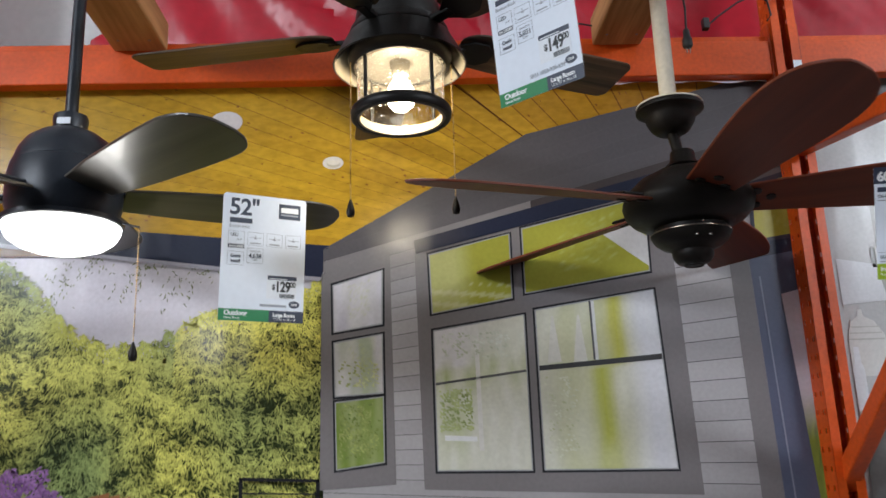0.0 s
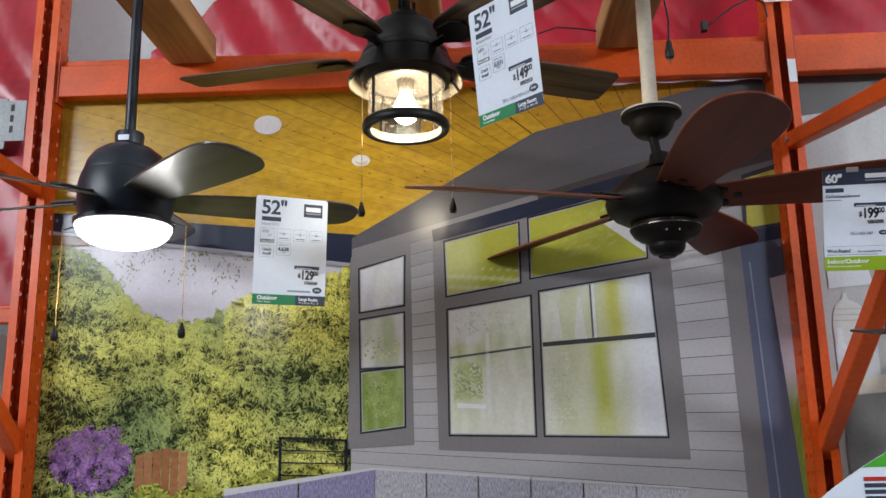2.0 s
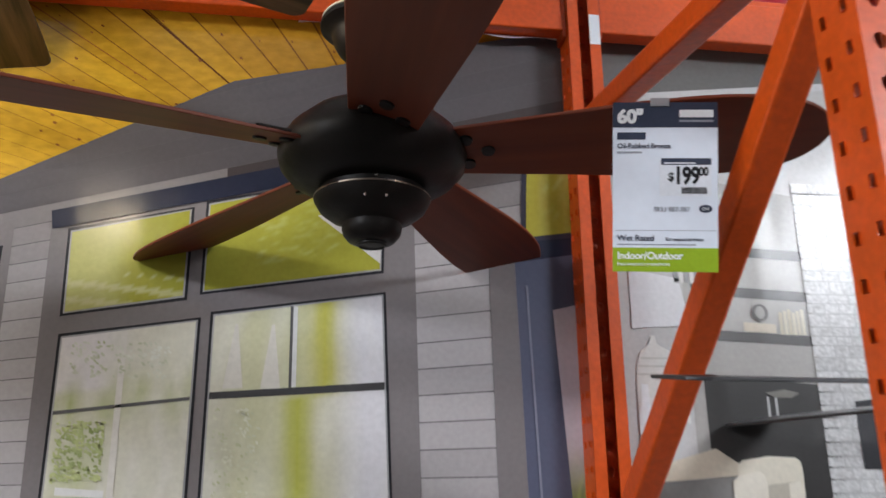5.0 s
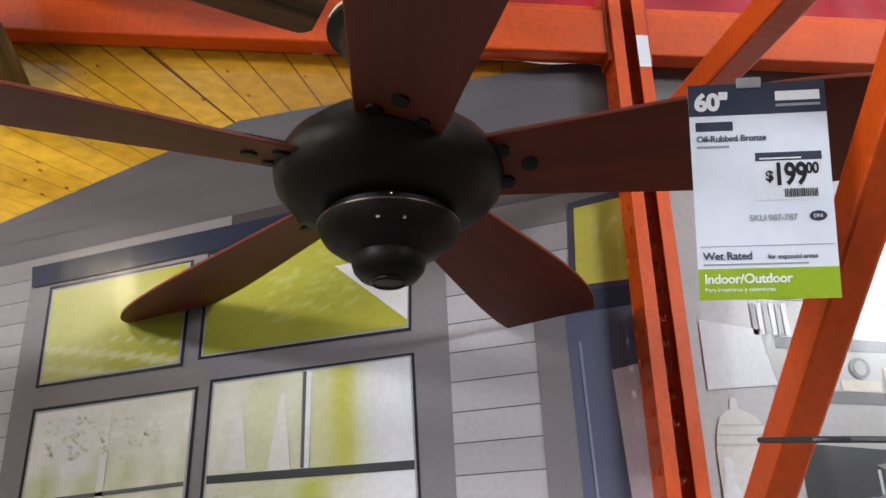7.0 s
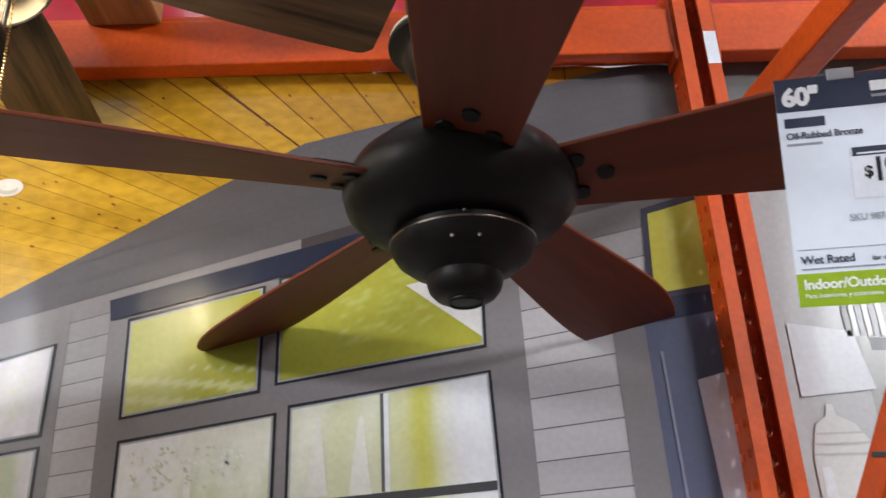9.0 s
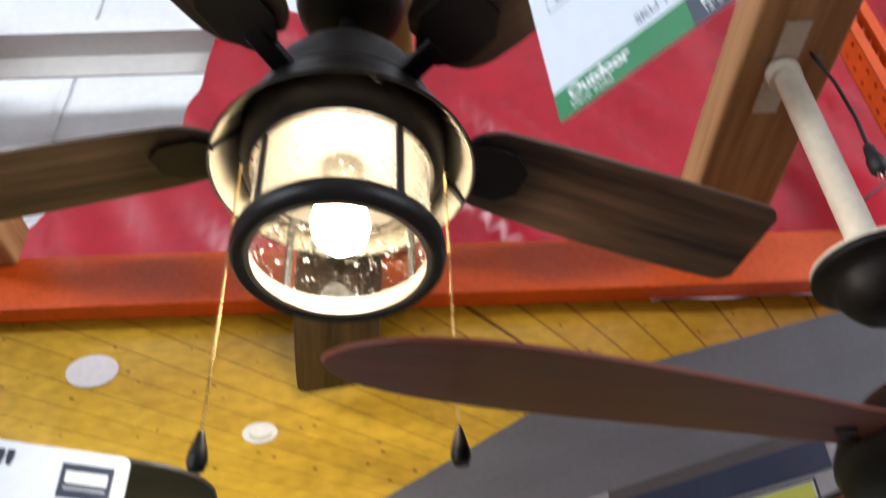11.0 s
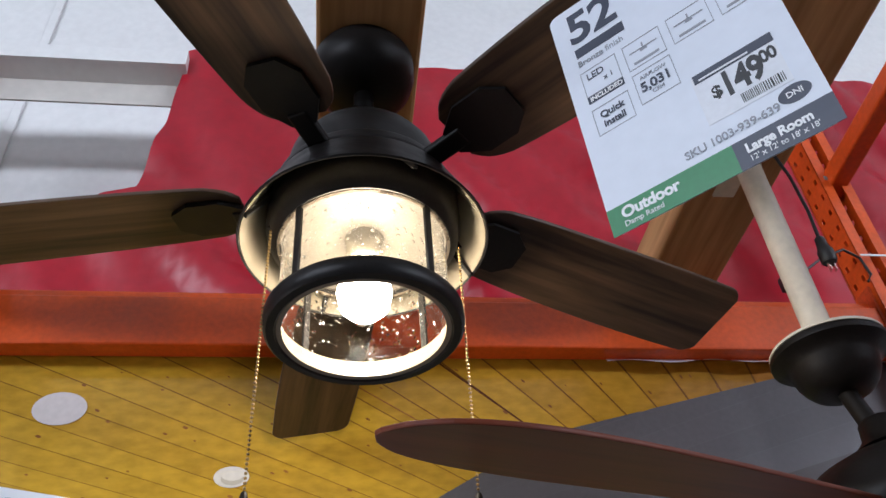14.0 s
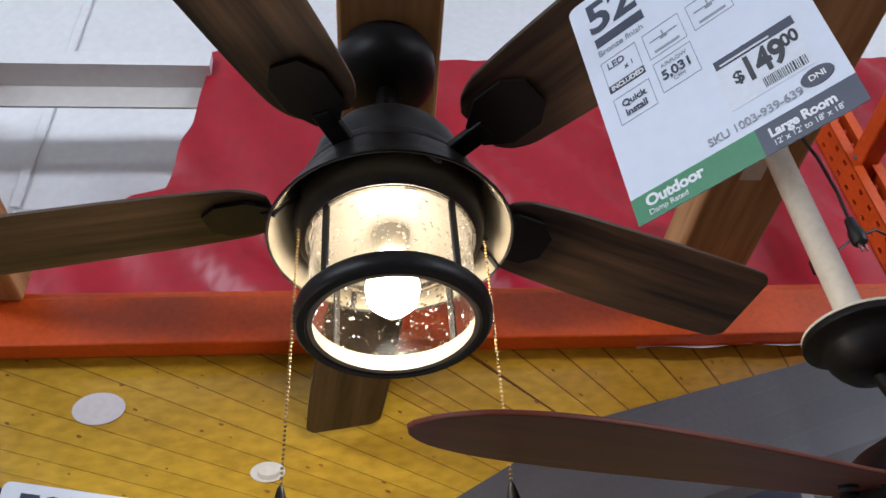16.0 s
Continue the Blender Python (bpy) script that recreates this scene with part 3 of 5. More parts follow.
def print_window(name, outer, panes, seed):
    ink_mesh("printed_window_trim", [(outer, TRIM2)], 15, PRINT, mural)
    for k, (q, cols) in enumerate(panes):
        cx, cz = sum(p[0] for p in q) / 4, sum(p[1] for p in q) / 4
        grow = lambda s: [(p[0] + s * (1 if p[0] > cx else -1), p[1] + s * (1 if p[1] > cz else -1)) for p in q]
        ink_mesh("printed_sash", [(grow(0.009), (0.028, 0.028, 0.033))], 16, PRINT, mural)
        ink_mesh("printed_bead", [(grow(0.0035), (0.33, 0.33, 0.34))], 17, PRINT, mural)
        painted("printed_pane", q, 26, 26, cols if callable(cols) else window_paint(seed + k * 3.7, *cols), 18, PRINT, mural)


UP = (OLIVE, LIME, (0.5, 0.5, 0.25))
print_window("main", [(-0.06, 1.432), (0.712, 1.39), (0.688, 2.325), (-0.07, 2.135)], [
    ([(-0.022, 1.918), (0.207, 1.958), (0.208, 2.146), (-0.026, 2.088)], beam_pane),
    ([(0.25, 1.97), (0.617, 2.028), (0.62, 2.25), (0.25, 2.16)], (OLIVE, (0.36, 0.35, 0.05), OLIVE)),
    ([(-0.02, 1.482), (0.237, 1.474), (0.238, 1.904), (-0.02, 1.864)], garden_pane),
    ([(0.275, 1.474), (0.643, 1.464), (0.622, 1.968), (0.275, 1.916)], curtain_pane),
], 2.0)
ink_mesh("printed_header", [([(-0.066, 2.094), (0.664, 2.274), (0.664, 2.328), (-0.072, 2.134)], NAVY)], 18, PRINT, mural)
ink_mesh("printed_soffit_glimpse", [([(0.48, 2.145), (0.618, 2.04), (0.62, 2.13), (0.575, 2.165)], (0.62, 0.6, 0.6))], 19, PRINT, mural)
ink_each("printed_window_bar", [([(0.275, 1.744), (0.63, 1.766), (0.63, 1.782), (0.275, 1.758)], (0.06, 0.06, 0.062)),
                                 ([(-0.02, 1.712), (0.237, 1.742), (0.237, 1.749), (-0.02, 1.719)], (0.12, 0.12, 0.12)),
                                 ([(0.432, 1.77), (0.438, 1.77), (0.436, 1.94), (0.43, 1.94)], (0.1, 0.1, 0.1)),
                                 ([(0.438, 1.77), (0.447, 1.77), (0.445, 1.94), (0.436, 1.94)], (0.6, 0.6, 0.6)),
                                 ([(0.095, 1.53), (0.108, 1.53), (0.105, 1.88), (0.093, 1.88)], (0.66, 0.64, 0.6)),
                                 ([(0.0, 1.56), (0.09, 1.555), (0.09, 1.568), (0.0, 1.575)], (0.7, 0.7, 0.7))], 19, PRINT, mural)


def scatter(x0, x1, z0, z1, count, lo, hi, seed):
    g = random.Random(seed)
    out = []
    for _ in range(count):
        x, z = g.uniform(x0, x1 - 0.012), g.uniform(z0 + 0.008, z1)
        f = 0.5 + 1.1 * nz(x * 28, z * 28, seed)
        if g.random() < 0.35 + f:
            out.append((f, (spray(g, x, z, g.uniform(0.006, 0.011), g.uniform(-1.2, 0), 0.005), mix(lo, hi, f + g.uniform(-0.2, 0.2)))))
    out.sort(key=lambda q: q[0])
    return [q[1] for q in out]


ink_mesh("printed_garden_glimpse", scatter(-0.012, 0.088, 1.58, 1.7, 420, (0.3, 0.36, 0.15), (0.52, 0.57, 0.28), 31), 19, PRINT, mural)
ink_each("printed_curtain", [([(x0, 1.765), (x0 + 0.04, 1.767), (x0 + 0.024, 1.9), (x0 + 0.018, 1.9)], (0.6, 0.58, 0.53)) for x0 in (0.3, 0.375)], 19, PRINT, mural)
ink_mesh("printed_curtain_pattern", scatter(0.285, 0.385, 1.5, 1.73, 160, (0.45, 0.47, 0.3), (0.62, 0.62, 0.5), 32), 19, PRINT, mural)
ink_mesh("printed_tree_glimpse", scatter(0.0, 0.2, 1.78, 1.86, 160, (0.42, 0.45, 0.3), (0.66, 0.67, 0.6), 34), 19, PRINT, mural)
print_window("side", [(-0.345, 1.44), (-0.137, 1.448), (-0.142, 2.112), (-0.34, 2.04)], [
    ([(-0.303, 1.872), (-0.17, 1.893), (-0.167, 2.046), (-0.305, 2.004)], (SKY, PALE, SKY2)),
    ([(-0.3, 1.692), (-0.17, 1.698), (-0.17, 1.86), (-0.303, 1.838)], ((0.4, 0.43, 0.3), PALE, SKY)),
    ([(-0.297, 1.494), (-0.17, 1.51), (-0.17, 1.684), (-0.3, 1.672)], ((0.24, 0.3, 0.09), (0.18, 0.25, 0.05), (0.32, 0.36, 0.16))),
], 5.0)
ink_mesh("printed_glass_leaves", scatter(-0.293, -0.172, 1.515, 1.67, 380, (0.14, 0.19, 0.05), (0.36, 0.41, 0.13), 41), 19, PRINT_LEAF, mural)
ink_mesh("printed_glass_tree", scatter(-0.295, -0.172, 1.71, 1.79, 120, (0.34, 0.38, 0.16), (0.52, 0.53, 0.28), 42), 19, PRINT_LEAF, mural)
# door casing and door
ink_mesh("printed_post", [([(0.886, 0.6), (0.955, 0.6), (0.92, 2.06), (0.86, 2.045)], TRIM2)], 15, PRINT, mural)
ink_mesh("printed_door_casing", [([(0.955, 0.6), (1.085, 0.6), (1.085, 2.11), (0.92, 2.07)], (0.1, 0.11, 0.165))], 15, PRINT, mural)
ink_mesh("printed_door_head", [([(0.845, 2.04), (1.085, 2.08), (1.085, 2.125), (0.845, 2.085)], NAVY)], 16, PRINT, mural)
ink_mesh("printed_transom", [([(0.935, 2.1), (1.078, 2.118), (1.078, 2.33), (0.945, 2.29)], (0.04, 0.04, 0.06))], 17, PRINT, mural)
painted("printed_transom_glass", [(0.948, 2.112), (1.07, 2.13), (1.07, 2.31), (0.956, 2.278)], 10, 12, window_paint(9, OLIVE, (0.4, 0.35, 0.05), (0.42, 0.38, 0.1)), 18, PRINT, mural)
painted("printed_door_glass", [(1.045, 1.2), (1.085, 1.2), (1.085, 1.965), (1.003, 1.945)], 8, 30, lambda u, v: mix(mix((0.25, 0.33, 0.05), (0.12, 0.17, 0.05), 0.5 + nz(u * 9, v * 30)), (0.62, 0.58, 0.64), (v - 0.45) * 6), 17, PRINT, mural)
ink_mesh("printed_door_edge", [([(0.978, 0.9), (0.983, 0.9), (0.948, 2.0), (0.943, 2.0)], (0.22, 0.23, 0.3))], 17, PRINT, mural)
# outdoor sofa and railing
sofa = []
for k in range(6):
    a = -0.258 + 0.16 * k
    sofa.append(([(a, 0.9), (a + 0.155, 0.9), (a + 0.155, 1.376 - 0.0125 * (k + 1)), (a, 1.376 - 0.0125 * k)], mix((0.3, 0.29, 0.34), (0.42, 0.4, 0.42), rng.random())))
sofa += [([(-0.73, 0.9), (-0.5, 0.9), (-0.5, 1.345), (-0.73, 1.305)], (0.24, 0.22, 0.34)), ([(-0.495, 0.9), (-0.26, 0.9), (-0.26, 1.376), (-0.495, 1.346)], (0.22, 0.2, 0.32))]
ink_each("printed_sofa_panel", sofa, 20, PRINT_WEAVE, mural)
ink_mesh("printed_sofa_edge", [([(-0.73, 1.305), (-0.262, 1.376), (-0.262, 1.383), (-0.73, 1.325)], (0.5, 0.48, 0.5)), ([(-0.262, 1.376), (0.7, 1.303), (0.7, 1.309), (-0.262, 1.383)], (0.48, 0.46, 0.48))], 21, PRINT, mural)
rails = [([(-0.56, 1.473), (-0.346, 1.462), (-0.346, 1.47), (-0.56, 1.482)], (0.02, 0.02, 0.022))]
for k in range(1, 4):
    rails.append(([(-0.56, 1.476 - 0.038 * k), (-0.346, 1.465 - 0.036 * k), (-0.346, 1.469 - 0.036 * k), (-0.56, 1.481 - 0.038 * k)], (0.03, 0.03, 0.032)))
rails += [([(-0.562, 1.3), (-0.552, 1.3), (-0.552, 1.48), (-0.562, 1.482)], (0.02, 0.02, 0.022)), ([(-0.355, 1.36), (-0.345, 1.36), (-0.345, 1.47), (-0.355, 1.47)], (0.02, 0.02, 0.022))]
ink_each("printed_rail", rails, 19, PRINT, mural)

# ---- second mural, a living room ----
mural2 = tagged(link_mesh("wall_mural", box(1.15, 3.6, WALL_Y + 0.001, WALL_Y + 0.012, 0.5, 2.665), WHITE_CARD), "large glossy photo print of a pale living room", "mural")
painted("printed_room", [(1.15, 0.52), (3.6, 0.52), (3.6, 2.66), (1.15, 2.66)], 40, 40,
        lambda u, v: mix((0.42, 0.41, 0.4), (0.62, 0.61, 0.61), 0.8 - 0.5 * v + 0.3 * nz(u * 5, v * 5)), 1, PRINT, mural2)
ink_mesh("printed_soffit", [([(1.15, 2.49), (1.9, 2.58), (3.6, 2.66), (1.15, 2.66)], (0.15, 0.146, 0.142)), ([(1.15, 2.47), (1.9, 2.56), (1.9, 2.58), (1.15, 2.49)], (0.55, 0.55, 0.55))], 2, PRINT, mural2)
ink_mesh("printed_alcove", [([(1.28, 1.3), (1.6, 1.3), (1.6, 2.245), (1.28, 2.29)], (0.4, 0.385, 0.365))], 2, PRINT, mural2)
shelves = [([(1.3, z0 + 0.012), (1.59, z0), (1.59, z0 - 0.024), (1.3, z0 - 0.012)], (0.075, 0.07, 0.068)) for z0 in (2.105, 2.005, 1.9)]
ink_each("printed_shelf", shelves, 3, PRINT, mural2)
ink_mesh("printed_cabinet", [([(1.31, 1.46), (1.615, 1.46), (1.625, 1.785), (1.31, 1.81)], (0.05, 0.048, 0.047))], 3, PRINT, mural2)
ink_mesh("printed_handles", [([(a, 1.715), (a + 0.006, 1.715), (a + 0.006, 1.76), (a, 1.76)], (0.5, 0.5, 0.5)) for a in (1.455, 1.474)], 4, PRINT, mural2)
books = [([(1.51 + 0.011 * k, 1.902), (1.519 + 0.011 * k, 1.902), (1.519 + 0.011 * k, 1.955 + 0.004 * (k % 3)), (1.51 + 0.011 * k, 1.955 + 0.004 * (k % 3))], mix((0.55, 0.5, 0.38), (0.7, 0.66, 0.55), rng.random())) for k in range(6)]
books += [([(1.26 + 0.013 * k, 2.02), (1.27 + 0.013 * k, 2.02), (1.27 + 0.013 * k, 2.085), (1.26 + 0.013 * k, 2.085)], mix((0.3, 0.3, 0.3), (0.62, 0.6, 0.58), k % 2)) for k in range(6)]
books += [([(1.42, 1.908), (1.5, 1.905), (1.5, 1.927), (1.42, 1.93)], (0.56, 0.5, 0.4))]
ink_each("printed_book", books, 4, PRINT, mural2)
ink_mesh("printed_orb", [(disc(1.463, 1.953, 0.021, 0.021), (0.12, 0.115, 0.11))], 5, PRINT, mural2)
ink_mesh("printed_orb_inside", [(disc(1.463, 1.953, 0.012, 0.015), (0.36, 0.35, 0.33))], 6, PRINT, mural2)
stones = []
z = 1.2
while z < 2.27:
    x, h = 1.585, rng.uniform(0.02, 0.032)
    while x < 1.95:
        w = rng.uniform(0.035, 0.08)
        t = rng.uniform(-0.05, 0.05)
        stones.append(([(x, z), (x + w - 0.003, z), (x + w - 0.003, z + h - 0.003), (x, z + h - 0.003)], (0.6 + t, 0.6 + t, 0.6 + t)))
        x += w
    z += h
ink_mesh("printed_stone_joints", [([(1.59, 1.2), (1.95, 1.2), (1.95, 2.28), (1.6, 2.245)], (0.5, 0.5, 0.5))], 3, PRINT, mural2)
tagged(ink_mesh("printed_stones", stones, 4, PRINT_LEAF, mural2), kind="stuff")
lamp = [(1.155, 1.83), (1.165, 1.86), (1.187, 1.875), (1.19, 1.895), (1.202, 1.895), (1.205, 1.875), (1.235, 1.86), (1.262, 1.82), (1.27, 1.7), (1.15, 1.7), (1.15, 1.8)]
ink_mesh("printed_table_lamp", [(lamp, (0.7, 0.68, 0.65))], 4, PRINT, mural2)
ink_mesh("printed_lamp_shade", [([(1.15, 1.91), (1.29, 1.92), (1.27, 2.03), (1.15, 2.05)], (0.68, 0.68, 0.7))], 4, PRINT, mural2)
ink_mesh("printed_bottle", [([(1.15, 1.6), (1.185, 1.6), (1.185, 1.72), (1.178, 1.74), (1.176, 1.785), (1.16, 1.785), (1.158, 1.74), (1.15, 1.72)], (0.78, 0.78, 0.8))], 5, PRINT, mural2)
ink_mesh("printed_lamp_band", [([(1.163 - 0.006 * k, 1.845 - 0.018 * k), (1.25 + 0.004 * k, 1.845 - 0.018 * k), (1.25 + 0.004 * k, 1.841 - 0.018 * k), (1.163 - 0.006 * k, 1.841 - 0.018 * k)], (0.56, 0.54, 0.5)) for k in range(3)], 5, PRINT, mural2)
ink_mesh("printed_tabletop", [([(1.15, 1.573), (1.372, 1.588), (1.385, 1.604), (1.32, 1.646), (1.15, 1.6)], (0.64, 0.57, 0.46))], 6, PRINT, mural2)
painted("printed_table_front", [(1.15, 1.2), (1.366, 1.2), (1.372, 1.587), (1.15, 1.572)], 8, 10, lambda u, v: mix((0.15, 0.145, 0.14), (0.3, 0.29, 0.28), 0.4 + 0.5 * u + 0.5 * nz(u * 3, v * 3, 2.0)), 5, PRINT, mural2)
ink_mesh("printed_armchair", [([(1.386, 1.2), (1.529, 1.2), (1.539, 1.597), (1.536, 1.618), (1.524, 1.626), (1.46, 1.629), (1.398, 1.62), (1.386, 1.61)], (0.72, 0.67, 0.56))], 7, PRINT, mural2)
ink_mesh("printed_chair_seat", [([(1.444, 1.45), (1.526, 1.485), (1.528, 1.575), (1.447, 1.567)], (0.52, 0.48, 0.4))], 8, PRINT, mural2)
ink_mesh("printed_chair_arm", [([(1.367, 1.2), (1.443, 1.2), (1.451, 1.57), (1.446, 1.588), (1.436, 1.597), (1.385, 1.588), (1.371, 1.576)], (0.8, 0.75, 0.65)), ([(1.49, 1.2), (1.529, 1.2), (1.536, 1.56), (1.527, 1.575), (1.5, 1.57)], (0.78, 0.73, 0.63))], 9, PRINT, mural2)
ink_mesh("printed_bowl", [([(1.453, 1.768), (1.475, 1.757), (1.515, 1.757), (1.535, 1.768), (1.5, 1.776)], (0.2, 0.19, 0.17))], 6, PRINT, mural2)
ink_mesh("printed_picture", [([(1.67, 1.6), (1.75, 1.6), (1.75, 1.76), (1.67, 1.75)], (0.04, 0.04, 0.045))], 6, PRINT, mural2)

# the furniture of the picture starts a little way in from the sheet's edge
for ob in mural2.children:
    if not ob.name.startswith(("printed_room", "printed_soffit")):
        ob.location.x = 0.02 if "chair" in ob.name else 0.04

# ---- pallet racking ----


def teardrop(cx, cy, s=1.0):
    pts = []
    for i in range(12):
        a = math.pi / 2 + 2 * math.pi * i / 12
        r = 0.0085 if math.sin(a) > -0.3 else 0.0065
        pts.append((cx + r * s * math.cos(a), cy + (r * s * math.sin(a) if math.sin(a) > -0.3 else 0.0125 * s * math.sin(a))))
    return pts


def punched_strip(bm, w, z0, z1, columns, holes, pitch=0.0508):
    """A strip in the x-z plane, w wide from x = 0, with real holes: cells with a ring of faces round each opening."""
    cw = w / columns
    n = int((z1 - z0) / pitch)
    for i in range(n):
        za = z0 + i * pitch
        for c in range(columns):
            xa = c * cw
            hole = holes(xa + cw / 2, za + pitch / 2)
            cx, cz = xa + cw / 2, za + pitch / 2
            outer = []
            for hx, hz in hole:
                a = math.atan2(hz - cz, hx - cx)
                ca, sa = math.cos(a), math.sin(a)
                k = min(cw / 2 / max(abs(ca), 1e-6), pitch / 2 / max(abs(sa), 1e-6))
                outer.append((cx + k * ca, cz + k * sa))
            iv = [bm.verts.new((x, 0, z)) for x, z in hole]
            ib = [bm.verts.new((x, 0.0025, z)) for x, z in hole]
            ov = [bm.verts.new((x, 0, z)) for x, z in outer]
            m = len(hole)
            for k in range(m):
                j = (k + 1) % m
                bm.faces.new((iv[k], iv[j], ov[j], ov[k]))
                bm.faces.new((iv[k], ib[k], ib[j], iv[j]))
                # fill the corner of the cell between two outer points
                a, b = outer[k], outer[j]
                if abs(a[0] - b[0]) > 1e-5 and abs(a[1] - b[1]) > 1e-5:
                    kx = a[0] if abs(abs(a[0] - cx) - cw / 2) < 1e-5 else b[0]
                    kz = a[1] if abs(abs(a[1] - cz) - pitch / 2) < 1e-5 else b[1]
                    bm.faces.new((ov[k], ov[j], bm.verts.new((kx, 0, kz))))
    bmesh.ops.remove_doubles(bm, verts=bm.verts, dist=1e-5)
    return bm


def slot(cx, cz):
    return [(cx + 0.0042, cz + 0.007), (cx, cz + 0.0075), (cx - 0.0042, cz + 0.007), (cx - 0.0045, cz), (cx - 0.0042, cz - 0.007), (cx, cz - 0.0075), (cx + 0.0042, cz - 0.007), (cx + 0.0045, cz)]


def upright(name, x0, y_front, label, facing=-1, w=0.085, d=0.075, z1=3.75, open_front=False):
    post = thing(name, (x0, y_front, 0), label, "rack upright", "rack uprights")
    if open_front:
        part("web", punched_strip(bmesh.new(), w, 0.0, z1, 2, teardrop), ORANGE_WORN, post).location = (0, d, 0)
        for a in (0, w - 0.026):
            part("lip", box(a, a + 0.026, 0, 0.003, 0, z1), ORANGE, post)
        part("backing", box(0.002, w - 0.002, d + 0.006, d + 0.008, 0, z1), ORANGE_WORN, post)
    else:
        part("front_face", punched_strip(bmesh.new(), w, 0.0, z1, 2, teardrop), ORANGE, post)
        part("backing", box(0.004, w - 0.004, d - 0.004, d, 0, z1), ORANGE_WORN, post)
    for k, a in enumerate((0.0, w)):
        bm = punched_strip(bmesh.new(), d, 0.0, z1, 2 if not open_front else 2, slot)
        bm.transform(Matrix.Rotation(math.pi / 2, 4, "Z"))
        part("side_face", bm, ORANGE, post).location = (a, 0, 0)
    part("base_plate", box(-0.03, w + 0.03, -0.02, d + 0.03, 0, 0.008), ORANGE_WORN, post)
    return post


upright("rack_upright", 1.042, 1.402, "orange punched steel front post of pallet rack")
rear = upright("rack_upright", 1.055, 2.385, "orange steel rear post standing before the mural", open_front=True, w=0.078, d=0.07)
part("paper_label", box(0.052, 0.078, -0.0012, -0.0004, 2.58, 2.66), WHITE_LABEL, rear, "white paper stickers on post")
left = upright("rack_upright", -1.425, 2.385, "orange scuffed steel rear post standing before mural", open_front=True, w=0.083, d=0.07)


def brace(a, b, label="orange square tube brace bolted between posts"):
    t = thing("rack_brace", a, label, "rack brace", "rack braces")
    bm = bar_between((0, 0, 0), Vector(b) - Vector(a), 0.05, 0.05, 0.006)
    part("tube", bm, ORANGE, t)
    d = (Vector(b) - Vector(a)).normalized()
    for k, p in enumerate((d * 0.05, Vector(b) - Vector(a) - d * 0.05)):
        bm = lathe([(0.001, -0.004), (0.009, -0.004), (0.009, 0.004), (0.001, 0.004)], 8)
        bm.transform(Matrix.Translation(p + Vector((-0.028, 0, 0))) @ Matrix.Rotation(math.pi / 2, 4, "Y"))
        part("bolt", bm, GALV, t)
    return t


BX = 1.1
brace((BX, 1.47, 2.215), (BX, 2.44, 1.4))
brace((BX, 1.47, 2.255), (BX, 2.42, 2.385))
brace((BX, 2.44, 3.12), (BX, 1.47, 3.19))
brace((-1.38, 2.42, 2.295), (-1.38, 1.45, 2.36))
brace((-1.38, 2.44, 1.43), (-1.38, 1.45, 2.3))


def beam(x0, x1, y0, z0, h, label):
    t = thing("rack_beam", (x0, y0, z0), label, "rack beam", "rack beams")
    L = x1 - x0
    part("face", box(0, L, 0, 0.045, 0, h * 0.82, 0.004), ORANGE, t)
    part("step", box(0, L, 0.018, 0.045, h * 0.82, h, 0.003), ORANGE, t)
    for a in (0.0, L - 0.006):
        part("end_plate", box(a, a + 0.006, -0.004, 0.05, -0.02, h + 0.03), ORANGE_WORN, t)
    # thin strip added to imitate the line of highlight along the step
    part("shine_strip", box(0.01, L - 0.01, 0.0162, 0.0178, h * 0.822, h * 0.835), ORANGE_WORN, t)
    return t


beam(-1.338, 1.052, 2.4, 2.622, 0.138, "long orange steel beam over the porch mural")
beam(1.136, 3.6, 2.4, 2.622, 0.138, "long orange steel beam over the room mural")
beam(-3.6, -1.43, 2.44, 1.86, 0.06, "orange steel beam of the next bay")


def timber(x0, x1, y0, y1, z0, label):
    t = thing("timber_joist", ((x0 + x1) / 2, y0, z0), label, "timber", "joists across the rack")
    bm = box(-(x1 - x0) / 2, (x1 - x0) / 2, 0, y1 - y0, 0, 0.09, 0.006)
    part("plank", bm, PINE, t)
    for px, py in ((-0.045, 1.2), (0.045, 1.2), (-0.045, 1.58), (0.045, 1.58)):
        part("screw", lathe([(0.001, -0.0015), (0.004, -0.0015), (0.0045, 0.001), (0.001, 0.001)], 10), GALV, t).location = (px, py, 0)
    return t


timber(-0.168, -0.016, 0.75, 2.399, 2.725, "rough brown pine joist holding the lantern fan")
timber(0.492, 0.642, 0.75, 2.399, 2.725, "rough brown pine joist with a pipe bracket")
timber(-0.95, -0.792, 0.75, 2.399, 2.725, "rough brown pine joist over the bowl fan")



